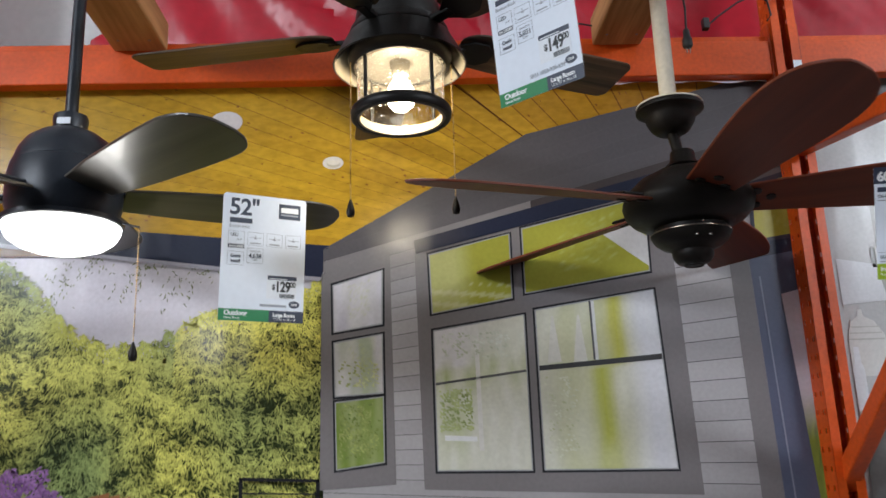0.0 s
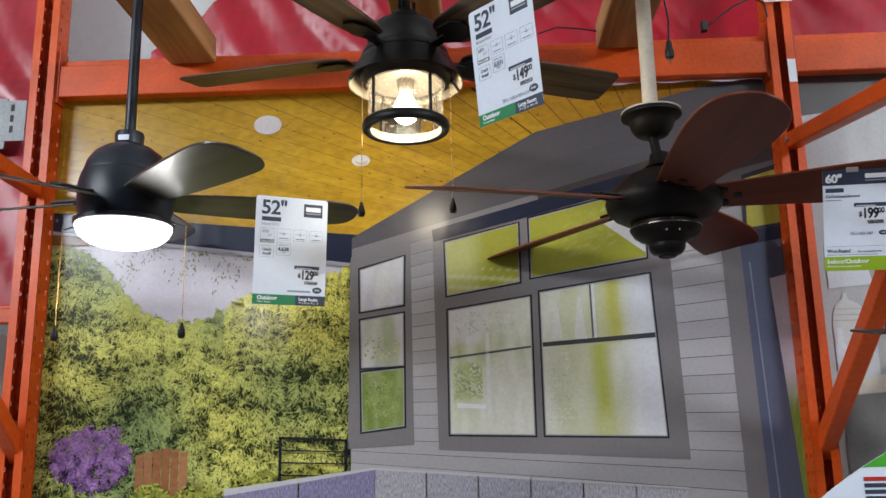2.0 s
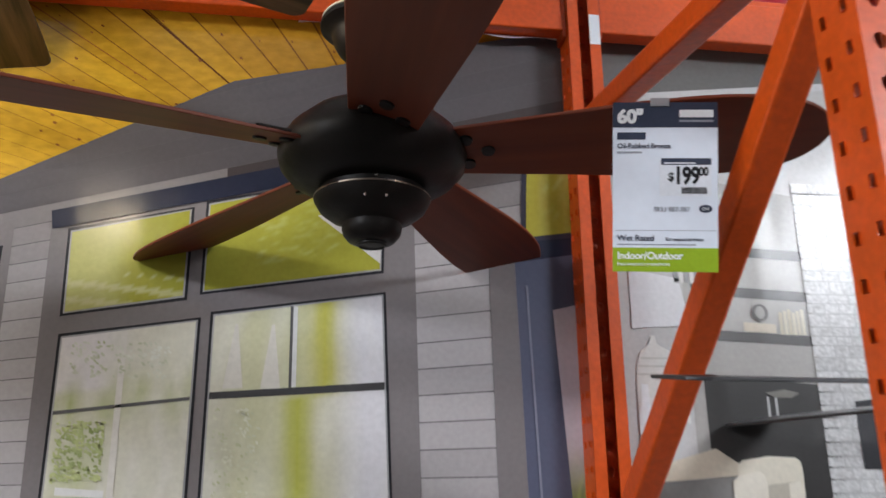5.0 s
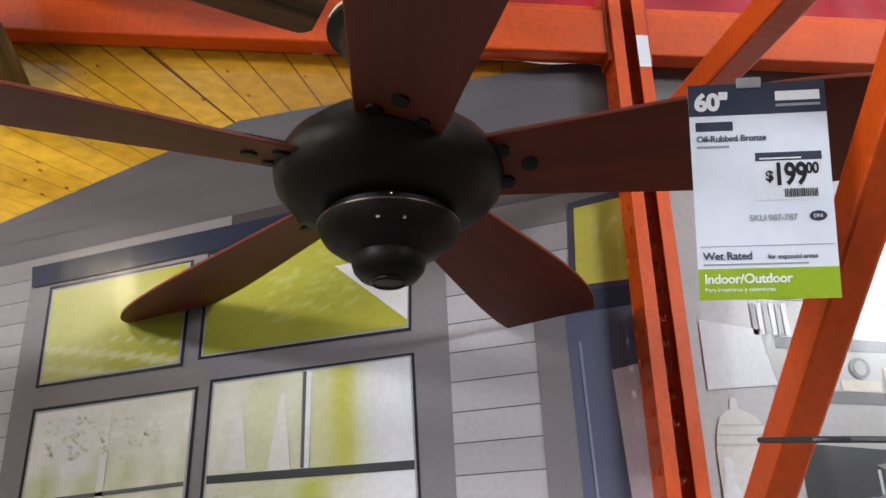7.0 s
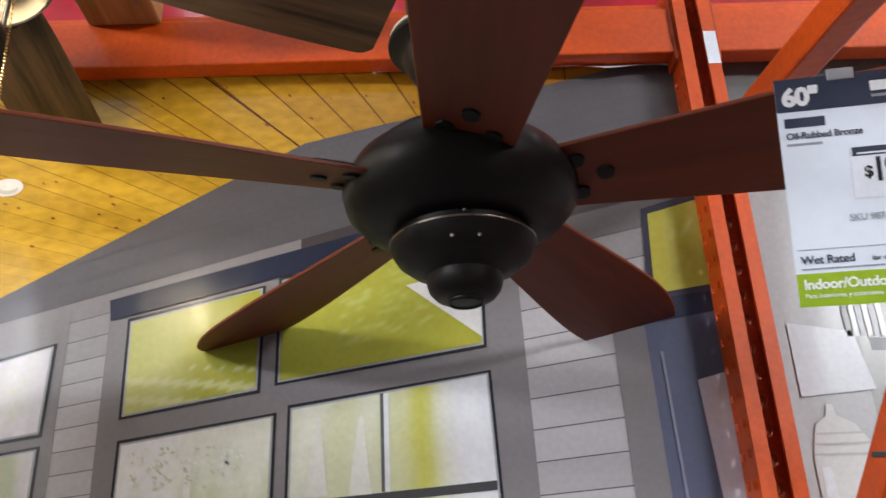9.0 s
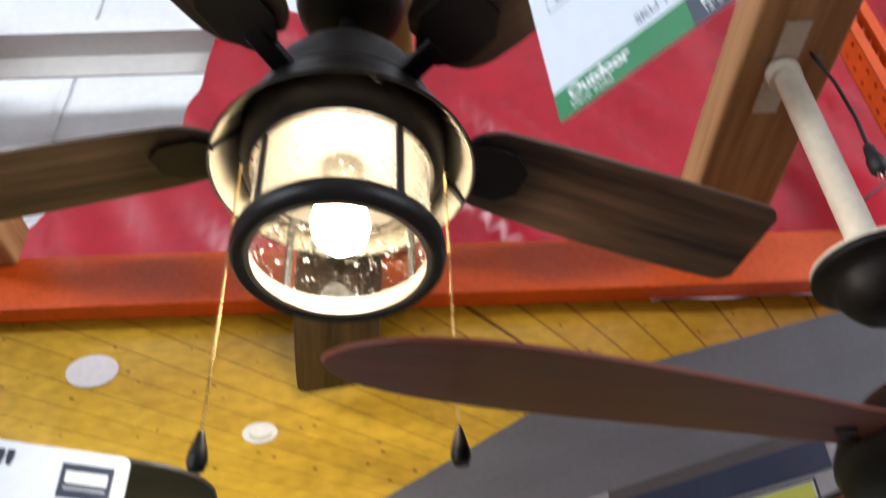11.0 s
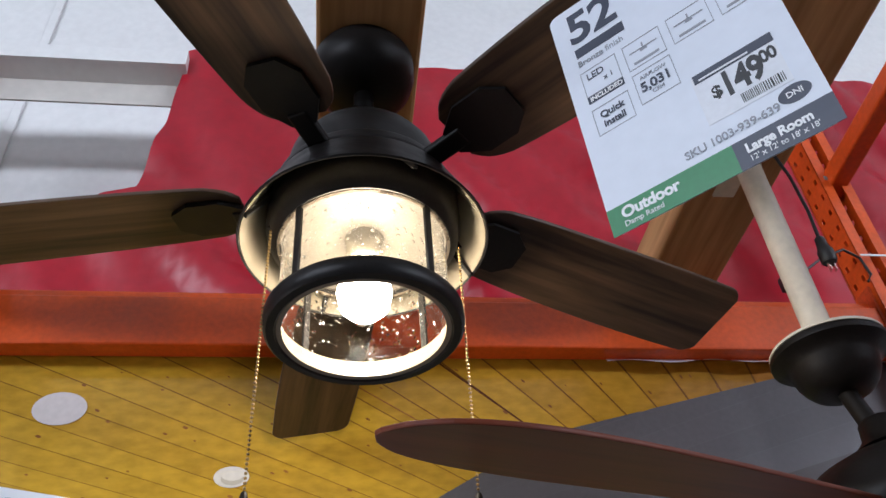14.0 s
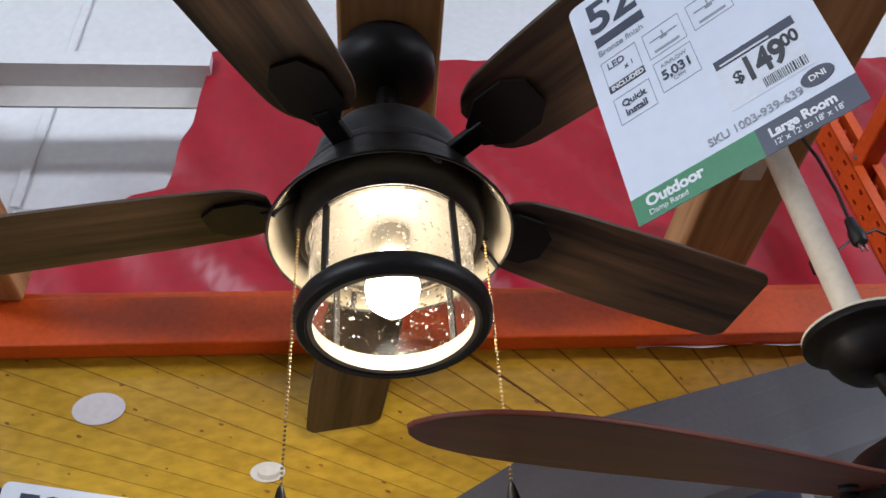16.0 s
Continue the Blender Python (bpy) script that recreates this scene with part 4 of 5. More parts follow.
# ---- red sheet, white wall behind the rack ----
def hanging_sheet(name, outline, y, material, label, seed, amp=0.02, res=0.035):
    """A creased plastic sheet: a fine grid cut to the outline and pushed into folds."""
    xs, zs = [p[0] for p in outline], [p[1] for p in outline]
    bm = bmesh.new()
    bm.faces.new([bm.verts.new((x, 0, z)) for x, z in outline])
    for lo, hi, ax in ((min(xs), max(xs), 0), (min(zs), max(zs), 2)):
        k = lo + res
        while k < hi:
            co, no = [0, 0, 0], [0, 0, 0]
            co[ax], no[ax] = k, 1
            bmesh.ops.bisect_plane(bm, geom=bm.verts[:] + bm.edges[:] + bm.faces[:], plane_co=co, plane_no=no)
            k += res
    for v in bm.verts:
        x, z = v.co.x, v.co.z
        f = abs(nz((x * 0.9 + z * 0.7) * 5, (z - x * 0.4) * 1.6, seed)) * 1.6 + 0.6 * nz(x * 9 + z * 5, z * 3, seed + 3)
        v.co.y = -amp * f
    ob = link_mesh(name, bm, material, None, smooth=True)
    ob.location.y = y
    return tagged(ob, label, "plastic sheet")


hanging_sheet("plastic_sheet", [(-1.12, 2.74), (3.4, 2.74), (3.4, 3.84), (0.2, 3.79), (-0.576, 3.785), (-0.6, 3.5), (-0.64, 3.25), (-0.74, 3.17), (-1.1, 2.87)], 2.62, RED_SHEET, "creased red plastic sheet hung behind the rack", 2.0, 0.045)
hanging_sheet("plastic_sheet", [(-3.6, 1.9), (-1.46, 1.9), (-1.46, 3.8), (-3.6, 3.8)], 2.62, RED_SHEET, "dark red plastic sheet hung in next bay", 5.0, 0.03)
wall = thing("white_panel_wall", (0, 2.95, 0), "white folded metal wall panels behind the rack", "wall panel", kind="structure")
for k in range(9):
    x0 = -4.0 + k * 0.95
    bm = bmesh.new()
    prof = [(0, 2.2), (0, 2.95), (-0.03, 2.99), (-0.03, 3.28), (0, 3.32), (0, 3.42), (-0.035, 3.45), (-0.035, 5.5)]
    rows = [[bm.verts.new((x, y, z)) for y, z in prof] for x in (x0, x0 + 0.94)]
    for a, b, c, d in zip(rows[0], rows[1], rows[1][1:], rows[0][1:]):
        bm.faces.new((a, b, c, d))
    ext = bmesh.ops.extrude_face_region(bm, geom=bm.faces[:])
    for v in ext["geom"]:
        if isinstance(v, bmesh.types.BMVert):
            v.co.y += 0.04
    bmesh.ops.recalc_face_normals(bm, faces=bm.faces)
    part("panel", bm, WHITE_PANEL, wall)
    part("seam_cover", box(x0 - 0.018, x0 + 0.012, -0.047, -0.036, 3.45, 5.5, 0.003), WHITE_PANEL, wall)
rail = thing("white_rail", (-3.6, 2.6, 3.6), "white painted steel angle behind red sheet", "rail")
# the lower leg is browner and darker than the top leg
part("upright_leg", box(0, 3.03, 0.05, 0.056, 0, 0.09), RAIL_LOWER, rail)
part("top_leg", box(0, 3.03, -0.03, 0.056, 0.09, 0.15), WHITE_PANEL, rail)
part("end_leg", box(0, 0.05, 0.0, 0.05, -3.6, 0.0), GALV, rail)

# clutter of the next bay
roll = thing("carton", (-1.78, 2.5, 0), "tall white cardboard carton behind the post", "carton")
part("body", box(-0.25, 0.235, -0.05, 0.12, 0, 1.84, 0.012), CARTON, roll)
brk = thing("steel_bracket", (-1.6, 2.56, 2.52), "galvanised steel beam connector bolted to rack", "bracket")
part("plate", box(-0.045, 0.0, -0.004, 0.0, -0.02, 0.17), GALV, brk)
part("flange", box(0.002, 0.085, -0.03, -0.026, 0.0, 0.15), GALV, brk)
part("arm", box(-0.8, -0.047, -0.02, 0.02, -0.04, 0.04, 0.003), GALV, brk)
# black plates laid on the flange stand for the dark of its openings
for k in range(3):
    part("slot", box(0.03, 0.042, -0.0312, -0.0302, 0.03 + 0.04 * k, 0.055 + 0.04 * k), BLACK, brk)

# ---- ceiling fans ----


def blade_mesh(r0, r1, widths, thick=0.006, pitch=12.0, corner=0.0, droop=0.0):
    """A blade along +x: widths are (fraction of length, lead half-width, trail half-width)."""
    bm = bmesh.new()
    L = r1 - r0
    outline = [(r0 + f * L, a) for f, a, b in widths] + [(r0 + f * L, -b) for f, a, b in reversed(widths)]
    c, s = math.cos(radians(pitch)), math.sin(radians(pitch))
    f0 = bm.faces.new([bm.verts.new((x, y * c, y * s - droop * ((x - r0) / L) ** 1.5)) for x, y in outline])
    ext = bmesh.ops.extrude_face_region(bm, geom=[f0])
    for v in ext["geom"]:
        if isinstance(v, bmesh.types.BMVert):
            v.co.z += thick
    bmesh.ops.recalc_face_normals(bm, faces=bm.faces)
    rim = [e for e in bm.edges if len(e.link_faces) == 2 and abs(e.calc_face_angle(0)) > 1.0 and len(e.link_faces[0].verts) != 4 or (len(e.link_faces) == 2 and len(e.link_faces[1].verts) != 4)]
    bmesh.ops.bevel(bm, geom=rim, offset=0.0018, segments=2, affect="EDGES", profile=0.5)
    return bm


def smooth_widths(keys, n=36):
    """Widths along the blade, through the keys by a Catmull-Rom curve."""
    out = []
    for i in range(n + 1):
        f = 0.5 - 0.5 * math.cos(math.pi * i / n)
        k = max(q for q in range(len(keys) - 1) if keys[q][0] <= f)
        p0, p1, p2, p3 = (keys[max(0, min(len(keys) - 1, k + q))] for q in (-1, 0, 1, 2))
        t = (f - p1[0]) / (p2[0] - p1[0])
        row = [f]
        for c in (1, 2):
            h = p2[0] - p1[0]
            m1 = (p2[c] - p0[c]) / max(1e-6, p2[0] - p0[0]) * h
            m2 = (p3[c] - p1[c]) / max(1e-6, p3[0] - p1[0]) * h
            row.append((2 * t**3 - 3 * t**2 + 1) * p1[c] + (t**3 - 2 * t**2 + t) * m1 + (3 * t**2 - 2 * t**3) * p2[c] + (t**3 - t**2) * m2)
        out.append((row[0], max(0.003, row[1]), max(0.003, row[2])))
    return out


def chain(parent, x, y, z0, z1, material=BRASS, lean=(0.0, 0.0)):
    bm = bmesh.new()
    n = int((z0 - z1) / 0.0048)
    for k in range(n):
        f = k / n
        m = Matrix.Translation((x + lean[0] * f, y + lean[1] * f, z0 - (z0 - z1) * f))
        bmesh.ops.create_icosphere(bm, subdivisions=1, radius=0.0019, matrix=m)
    ch = part("pull_chain", bm, material, parent, "beaded brass pull chain")
    bm = lathe([(0.001, 0.002), (0.003, 0.0), (0.0045, -0.006), (0.0085, -0.02), (0.0095, -0.028), (0.007, -0.036), (0.001, -0.038)], 14, x + lean[0], y + lean[1])
    bm.transform(Matrix.Translation((0, 0, z1)))
    part("fob", bm, BRONZE, ch, "dark teardrop chain fob", True)
    return ch


# wide-bladed fan in bronze with cherry blades
alt = thing("ceiling_fan", (*ALT, 0), "bronze ceiling fan with five red cherry paddle blades", "ceiling fan", "display fans")
TOP = Matrix.Translation((-0.01, 0.025, 0.01))
part("downpipe", lathe([(0.0205, 2.318), (0.0205, 2.714), (0.0165, 2.714), (0.0165, 2.318)], 20, closed=True), PALE_PIPE, alt, "cream painted hanging pipe", True).matrix_local = TOP
part("pipe_collar", lathe([(0.021, 2.325), (0.0235, 2.325), (0.0235, 2.345), (0.021, 2.345)], 20, closed=True), PALE_PIPE, alt).matrix_local = TOP
part("canopy", lathe([(0.018, 2.32), (0.078, 2.318), (0.0815, 2.313), (0.081, 2.307), (0.073, 2.302), (0.064, 2.297), (0.06, 2.29), (0.057, 2.277), (0.05, 2.264), (0.041, 2.254), (0.032, 2.249), (0.014, 2.247)], 40), BRONZE, alt, "", True).matrix_local = TOP
part("canopy_plate", lathe([(0.02, 2.3225), (0.0795, 2.3225), (0.0795, 2.3185), (0.02, 2.318)], 36, closed=True), PALE_PIPE, alt).matrix_local = TOP
part("downrod", tube([(-0.01, 0.025, 2.266), (0, 0, 2.15)], 0.013, 18), BRONZE, alt, "", True)
part("coupling", lathe([(0.024, 2.205), (0.028, 2.201), (0.03, 2.18), (0.045, 2.165)], 24), BRONZE, alt, "", True)
part("motor_housing", lathe([(0.03, 2.158), (0.07, 2.151), (0.108, 2.132), (0.136, 2.106), (0.149, 2.082), (0.151, 2.07), (0.146, 2.05), (0.13, 2.032), (0.106, 2.019), (0.086, 2.013)], 64), BRONZE, alt, "", True)
part("switch_ring", lathe([(0.078, 2.02), (0.083, 2.017), (0.083, 2.004), (0.08, 2.001)], 48), BLACK, alt, "", True)
part("switch_housing", lathe([(0.072, 2.004), (0.0895, 2.002), (0.092, 1.999), (0.0905, 1.994), (0.083, 1.981), (0.069, 1.97), (0.052, 1.963), (0.0465, 1.958), (0.047, 1.95), (0.044, 1.94), (0.036, 1.931), (0.024, 1.9275), (0.004, 1.927)], 56), BRONZE, alt, "", True)
part("lip_edge", lathe([(0.0905, 2.0018), (0.0924, 2.0008), (0.0924, 1.9988), (0.0905, 1.9982)], 56, closed=True), SATIN, alt, "thin pale metal edge", True)
part("end_cap", lathe([(0.0235, 1.929), (0.0235, 1.925), (0.0205, 1.923), (0.019, 1.9255), (0.002, 1.925)], 32), BLACK, alt, "", True)
for k, (a, rr, z) in enumerate(((-90, 0.083, 2.01), (-101, 0.083, 1.9795), (-79, 0.083, 1.9795), (30, 0.083, 2.01), (150, 0.083, 2.01))):
    bm = bmesh.new()
    bmesh.ops.create_icosphere(bm, subdivisions=1, radius=0.0028)
    part("screw", bm, CHROME, alt).location = (rr * math.cos(radians(a)), rr * math.sin(radians(a)), z)
PADDLE = smooth_widths([(0, 0.05, 0.05), (0.2, 0.064, 0.062), (0.6, 0.09, 0.083), (0.8, 0.09, 0.08), (0.92, 0.07, 0.06), (0.98, 0.036, 0.03), (1.0, 0.007, 0.006)])
for k in range(5):
    a = radians(56.2 + 72 * k)
    b = part("blade", blade_mesh(0.105, 0.704, PADDLE, 0.006, -16, droop=0.01), CHERRY, alt)
    b.matrix_local = Matrix.Translation((0, 0, 2.07)) @ Matrix.Rotation(radians(-1.7), 4, "X") @ Matrix.Rotation(radians(-0.6), 4, "Y") @ Matrix.Rotation(a, 4, "Z")
    arm = part("blade_iron", box(0.1, 0.2, -0.03, 0.03, 0.008, 0.016, 0.004), BRONZE, b)
    arm.matrix_local = Matrix.Rotation(radians(-16), 4, "X")
    for px, py in ((0.185, 0.0), (0.152, 0.028), (0.152, -0.028)):
        bm = lathe([(0.001, -0.0035), (0.0105, -0.003), (0.0115, 0.002), (0.001, 0.003)], 16)
        bo = part("bolt_cap", bm, BLACK, b, "", True)
        bo.matrix_local = Matrix.Rotation(radians(-16), 4, "X") @ Matrix.Translation((px, py, -0.001))

# lantern fan
sh = thing("ceiling_fan", (*SHAN, 0), "dark bronze fan with lit seeded-glass lantern and walnut blades", "ceiling fan", "display fans")
part("canopy", lathe([(0.05, 2.725), (0.07, 2.723), (0.0735, 2.715), (0.0735, 2.69), (0.069, 2.671), (0.056, 2.657), (0.036, 2.65), (0.016, 2.647)], 48), BLACK, sh, "", True)
part("downrod", lathe([(0.014, 2.655), (0.014, 2.52)], 18), BLACK, sh, "", True)
for k in range(3):
    part("rod_yoke", box(-0.004, 0.004, -0.004, 0.004, 2.53, 2.6, 0.001), BLACK, sh).location = (0.024 * math.cos(k * 2.1), 0.024 * math.sin(k * 2.1), 0)
part("rod_cap", lathe([(0.016, 2.572), (0.033, 2.568), (0.036, 2.56), (0.036, 2.541)], 32), BLACK, sh, "", True)
part("motor_housing", lathe([(0.034, 2.546), (0.06, 2.542), (0.083, 2.528), (0.095, 2.508), (0.099, 2.486), (0.099, 2.464), (0.102, 2.461), (0.108, 2.459), (0.1115, 2.453), (0.1125, 2.436), (0.1, 2.43)], 64), BLACK, sh, "", True)
part("band_ring", lathe([(0.1105, 2.4445), (0.1145, 2.443), (0.1145, 2.439), (0.1105, 2.4375)], 64, closed=True), BRONZE, sh, "", True)
part("skirt", lathe([(0.117, 2.436), (0.15, 2.372), (0.1485, 2.37), (0.1155, 2.434)], 56, closed=True), BLACK, sh, "", True)
part("skirt_lining", lathe([(0.1145, 2.434), (0.147, 2.3725), (0.146, 2.3715), (0.1135, 2.433)], 56, closed=True), CREAM_GLASS, sh, "cream glass lining of skirt", True)
for k in range(4):
    bm = bar_between((0.108, 0, 2.42), (0.145, 0, 2.368), 0.006, 0.005, 0.001)
    rb = part("skirt_rib", bm, BLACK, sh)
    rb.rotation_euler[2] = radians(20 + 90 * k)
part("lamp_collar", lathe([(0.1165, 2.432), (0.1175, 2.39), (0.112, 2.372), (0.1035, 2.366), (0.1, 2.369), (0.1, 2.43)], 56, closed=True), BLACK, sh, "", True)
part("gallery_rim", lathe([(0.1, 2.367), (0.1025, 2.3655), (0.1025, 2.3635), (0.099, 2.363)], 56, closed=True), SATIN, sh, "thin bright gallery rim", True)
part("reflector", lathe([(0.099, 2.376), (0.099, 2.373), (0.06, 2.378), (0.002, 2.38), (0.002, 2.383)], 48, closed=True), REFLECTOR, sh, "", True)
glass = part("glass_shade", lathe([(0.0965, 2.372), (0.0965, 2.257), (0.0945, 2.257), (0.0945, 2.372)], 64, closed=True), GLASS, sh, "seeded clear glass cylinder", True)
glass.visible_shadow = False
rng = random.Random(23)
# opaque white beads imitate the glints of the glass's air bubbles
bm = bmesh.new()
for _ in range(360):
    a, zz = rng.uniform(0, 2 * math.pi), 2.262 + 0.105 * rng.random() ** 1.2
    q = rng.choice((0.0005, 0.0006, 0.0008, 0.0012))
    m = Matrix.Translation((0.0942 * math.cos(a), 0.0942 * math.sin(a), zz)) @ Matrix.Rotation(a, 4, "Z") @ Matrix.Diagonal((0.5, 1, 1.3, 1))
    bmesh.ops.create_icosphere(bm, subdivisions=1, radius=q, matrix=m)
tagged(part("seed_glint", bm, SEED, glass, "white beads standing for glints of air bubbles"), kind="stuff")
part("lower_ring", lathe([(0.0975, 2.266), (0.107, 2.2665), (0.111, 2.262), (0.1117, 2.254), (0.1105, 2.246), (0.107, 2.2425), (0.0985, 2.242), (0.096, 2.245)], 64, closed=True), BLACK, sh, "", True)
part("inner_ring", lathe([(0.0955, 2.268), (0.0968, 2.268), (0.0962, 2.2438), (0.0905, 2.2445), (0.0905, 2.2465), (0.0948, 2.248)], 56, closed=True), CREAM_GLASS, sh, "", True)
for k in range(4):
    a = radians(-138 + 90 * k)
    v = part("cage_bar", box(-0.0022, 0.0022, -0.0045, 0.0045, 2.262, 2.372, 0.001), BLACK, sh)
    v.location, v.rotation_euler[2] = (0.1005 * math.cos(a), 0.1005 * math.sin(a), 0), a
part("socket", lathe([(0.024, 2.38), (0.022, 2.366), (0.02, 2.352), (0.017, 2.348), (0.004, 2.346)], 24), CREAM_GLASS, sh, "", True)
blb = part("bulb", lathe([(0.013, 2.348), (0.016, 2.338), (0.028, 2.318), (0.032, 2.298), (0.028, 2.279), (0.016, 2.267), (0.002, 2.263)], 28), BULB, sh, "glowing warm bulb", True)
blb.visible_shadow = False
for hx, hy in ((-0.109, -0.022), (0.115, 0.004)):
    part("chain_hook", bar_between((hx * 0.98, hy * 0.98, 2.386), (hx * 1.02, hy * 1.02, 2.374), 0.004, 0.004, 0.001), BLACK, sh)
chain(sh, -0.109, -0.022, 2.375, 2.058, lean=(-0.004, 0.016))
chain(sh, 0.115, 0.004, 2.38, 2.07, lean=(0.0, 0.026))
PLANK = smooth_widths([(0, 0.03, 0.03), (0.03, 0.046, 0.046), (0.1, 0.058, 0.058), (0.5, 0.068, 0.068), (0.955, 0.066, 0.072), (0.985, 0.058, 0.066), (1.0, 0.05, 0.056)])
HEX = [(0.145, 0.016), (0.175, 0.036), (0.215, 0.036), (0.238, 0.018), (0.238, -0.018), (0.215, -0.036), (0.175, -0.036), (0.145, -0.016)]
for k in range(5):
    a = radians(25 + 72 * k)
    b = part("blade", blade_mesh(0.15, 0.622, PLANK, 0.006, -12), WALNUT, sh)
    b.matrix_local = Matrix.Rotation(a, 4, "Z") @ Matrix.Translation((0, 0, 2.447))
    pl = part("blade_iron", sheet(HEX, 0.006, -0.008), BLACK, b)
    pl.matrix_local = Matrix.Rotation(radians(-12), 4, "X")
    ar = part("iron_arm", bar_between((0.095, 0, -0.006), (0.165, 0, -0.005), 0.026, 0.012, 0.003), BLACK, b)
    ar.matrix_local = Matrix.Rotation(radians(-8), 4, "X")

# bowl-light fan
ak = thing("ceiling_fan", (*ACK, 0), "dark slate fan with lit opal bowl and grey blades", "ceiling fan", "display fans")
part("downrod", lathe([(0.0135, 2.25), (0.0135, 2.726)], 20), SLATE, ak, "", True)
part("coupling", lathe([(0.02, 2.262), (0.034, 2.258), (0.036, 2.25), (0.034, 2.226), (0.05, 2.216)], 28), SLATE, ak, "", True)
part("motor_housing", lathe([(0.044, 2.22), (0.06, 2.214), (0.083, 2.196), (0.098, 2.172), (0.1045, 2.149), (0.105, 2.143), (0.109, 2.14), (0.114, 2.115), (0.1155, 2.075), (0.114, 2.05), (0.108, 2.032), (0.106, 2.02)], 56), SLATE, ak, "", True)
part("label_strip", box(-0.014, 0.014, -0.0375, -0.0362, 2.228, 2.242), WHITE_LABEL, ak, "white paper strip")
part("bowl_ring", lathe([(0.106, 2.026), (0.1205, 2.023), (0.1205, 2.013), (0.116, 2.011)], 56), SLATE, ak, "", True)
bowl = part("bowl", lathe([(0.116, 2.012), (0.1145, 2.001), (0.106, 1.985), (0.086, 1.9705), (0.057, 1.961), (0.024, 1.9565), (0.002, 1.9555)], 56), BOWL, ak, "glowing white opal glass bowl", True)
bowl.visible_shadow = False
GREYB = smooth_widths([(0, 0.05, 0.05), (0.3, 0.066, 0.064), (0.8, 0.078, 0.072), (0.92, 0.072, 0.06), (0.98, 0.05, 0.036), (1.0, 0.024, 0.014)])
for k in range(5):
    a = radians(26 + 72 * k)
    b = part("blade", blade_mesh(0.115, 0.61, GREYB, 0.006, -13), GREY_BLADE, ak)
    b.matrix_local = Matrix.Translation((0, 0, 2.076)) @ Matrix.Rotation(radians(3.5), 4, "X") @ Matrix.Rotation(a, 4, "Z")
    part("blade_iron", box(0.1, 0.2, -0.022, 0.022, 0.007, 0.015, 0.003), SLATE, b).matrix_local = Matrix.Rotation(radians(-13), 4, "X")
for sx in (-1, 1):
    part("chain_arm", bar_between((sx * 0.112, 0, 2.02), (sx * 0.158, 0, 2.007), 0.004, 0.004, 0.001), SLATE, ak)
    chain(ak, sx * 0.158, 0.0, 2.006, 1.765)

# dark fan low in the next bay
dk = thing("ceiling_fan", (1.68, 1.8, 0), "charcoal ceiling fan low in the next bay", "ceiling fan", "display fans")
part("motor_housing", lathe([(0.03, 1.80), (0.09, 1.79), (0.12, 1.76), (0.12, 1.71), (0.08, 1.69), (0.01, 1.685)], 40), DARK_BLADE, dk, "", True)
part("downrod", lathe([(0.0135, 1.79), (0.0135, 2.64)], 16), DARK_BLADE, dk, "", True)
for k in range(5):
    b = part("blade", blade_mesh(0.1, 0.72, PLANK, 0.006, -9), DARK_BLADE, dk)
    b.matrix_local = Matrix.Rotation(radians(182 + 72 * k), 4, "Z") @ Matrix.Translation((0, 0, 1.70))

# ---- price cards ----


def card(bl, br, tl, label, rounded=0.008):
    bl, br, tl = Vector(bl), Vector(br), Vector(tl)
    u = (br - bl).normalized()
    v = (tl - bl - (tl - bl).dot(u) * u).normalized()
    n = u.cross(v)
    m = Matrix((u, v, n)).transposed().to_4x4()
    m.translation = bl
    w, h = (br - bl).length, (tl - bl).dot(v)
    c = thing("price_card", label=label, category="price card", group="price cards", m=m)
    pts = []
    for cx, cy, a0 in ((w - rounded, rounded, -90), (w - rounded, h - rounded, 0), (rounded, h - rounded, 90), (rounded, rounded, 180)):
        pts += [(cx + rounded * math.cos(radians(a0 + t)), cy + rounded * math.sin(radians(a0 + t))) for t in (0, 30, 60, 90)]
    part("sheet", sheet(pts, 0.0006), WHITE_CARD, c)
    return c, w, h


def bars(c, x, y, w, count, height, gap, material=INK_GREY, seed=1):
    g = random.Random(seed)
    for k in range(count):
        patch(x, x + w * (g.uniform(0.7, 1.0) if k else 1), y - k * (height + gap) - height, y - k * (height + gap), material, c, name="printed_line")


def barcode(c, x, y, w, h, seed):
    g = random.Random(seed)
    bm = bmesh.new()
    k = 0.0
    while k < w:
        q = g.choice((0.0006, 0.0009, 0.0014))
        add_box(bm, x + k, x + min(w, k + q), y, y + h, 0.0012, 0.0015)
        k += q + g.choice((0.0007, 0.001))
    part("barcode", bm, INK_BLACK, c)


def price_label(c, x, y, dollars, w=0.068):
    patch(x, x + w, y, y + 0.05, WHITE_LABEL, c, 0.0010, "price_sticker")
    patch(x + 0.002, x + w, y + 0.043, y + 0.052, INK_NAVY, c, 0.0014, "sticker_band")
    patch(x + 0.006, x + w * 0.7, y + 0.0445, y + 0.0462, WHITE_LABEL, c, 0.0017, "printed_line")
    lettering("$", x + 0.011, y + 0.021, 0.016, INK_BLACK, c, 0.0013, "LEFT", 0.0004)
    lettering(dollars, x + 0.019, y + 0.017, 0.033, INK_BLACK, c, 0.0013, "LEFT", 0.0011, 0.74)
    lettering("00", x + 0.053, y + 0.028, 0.017, INK_BLACK, c, 0.0013, "LEFT", 0.0005, 0.8)
    barcode(c, x + 0.03, y + 0.003, 0.034, 0.009, int(dollars))
    bars(c, x + 0.004, y + 0.009, 0.016, 2, 0.0014, 0.0012, INK_GREY, 3)


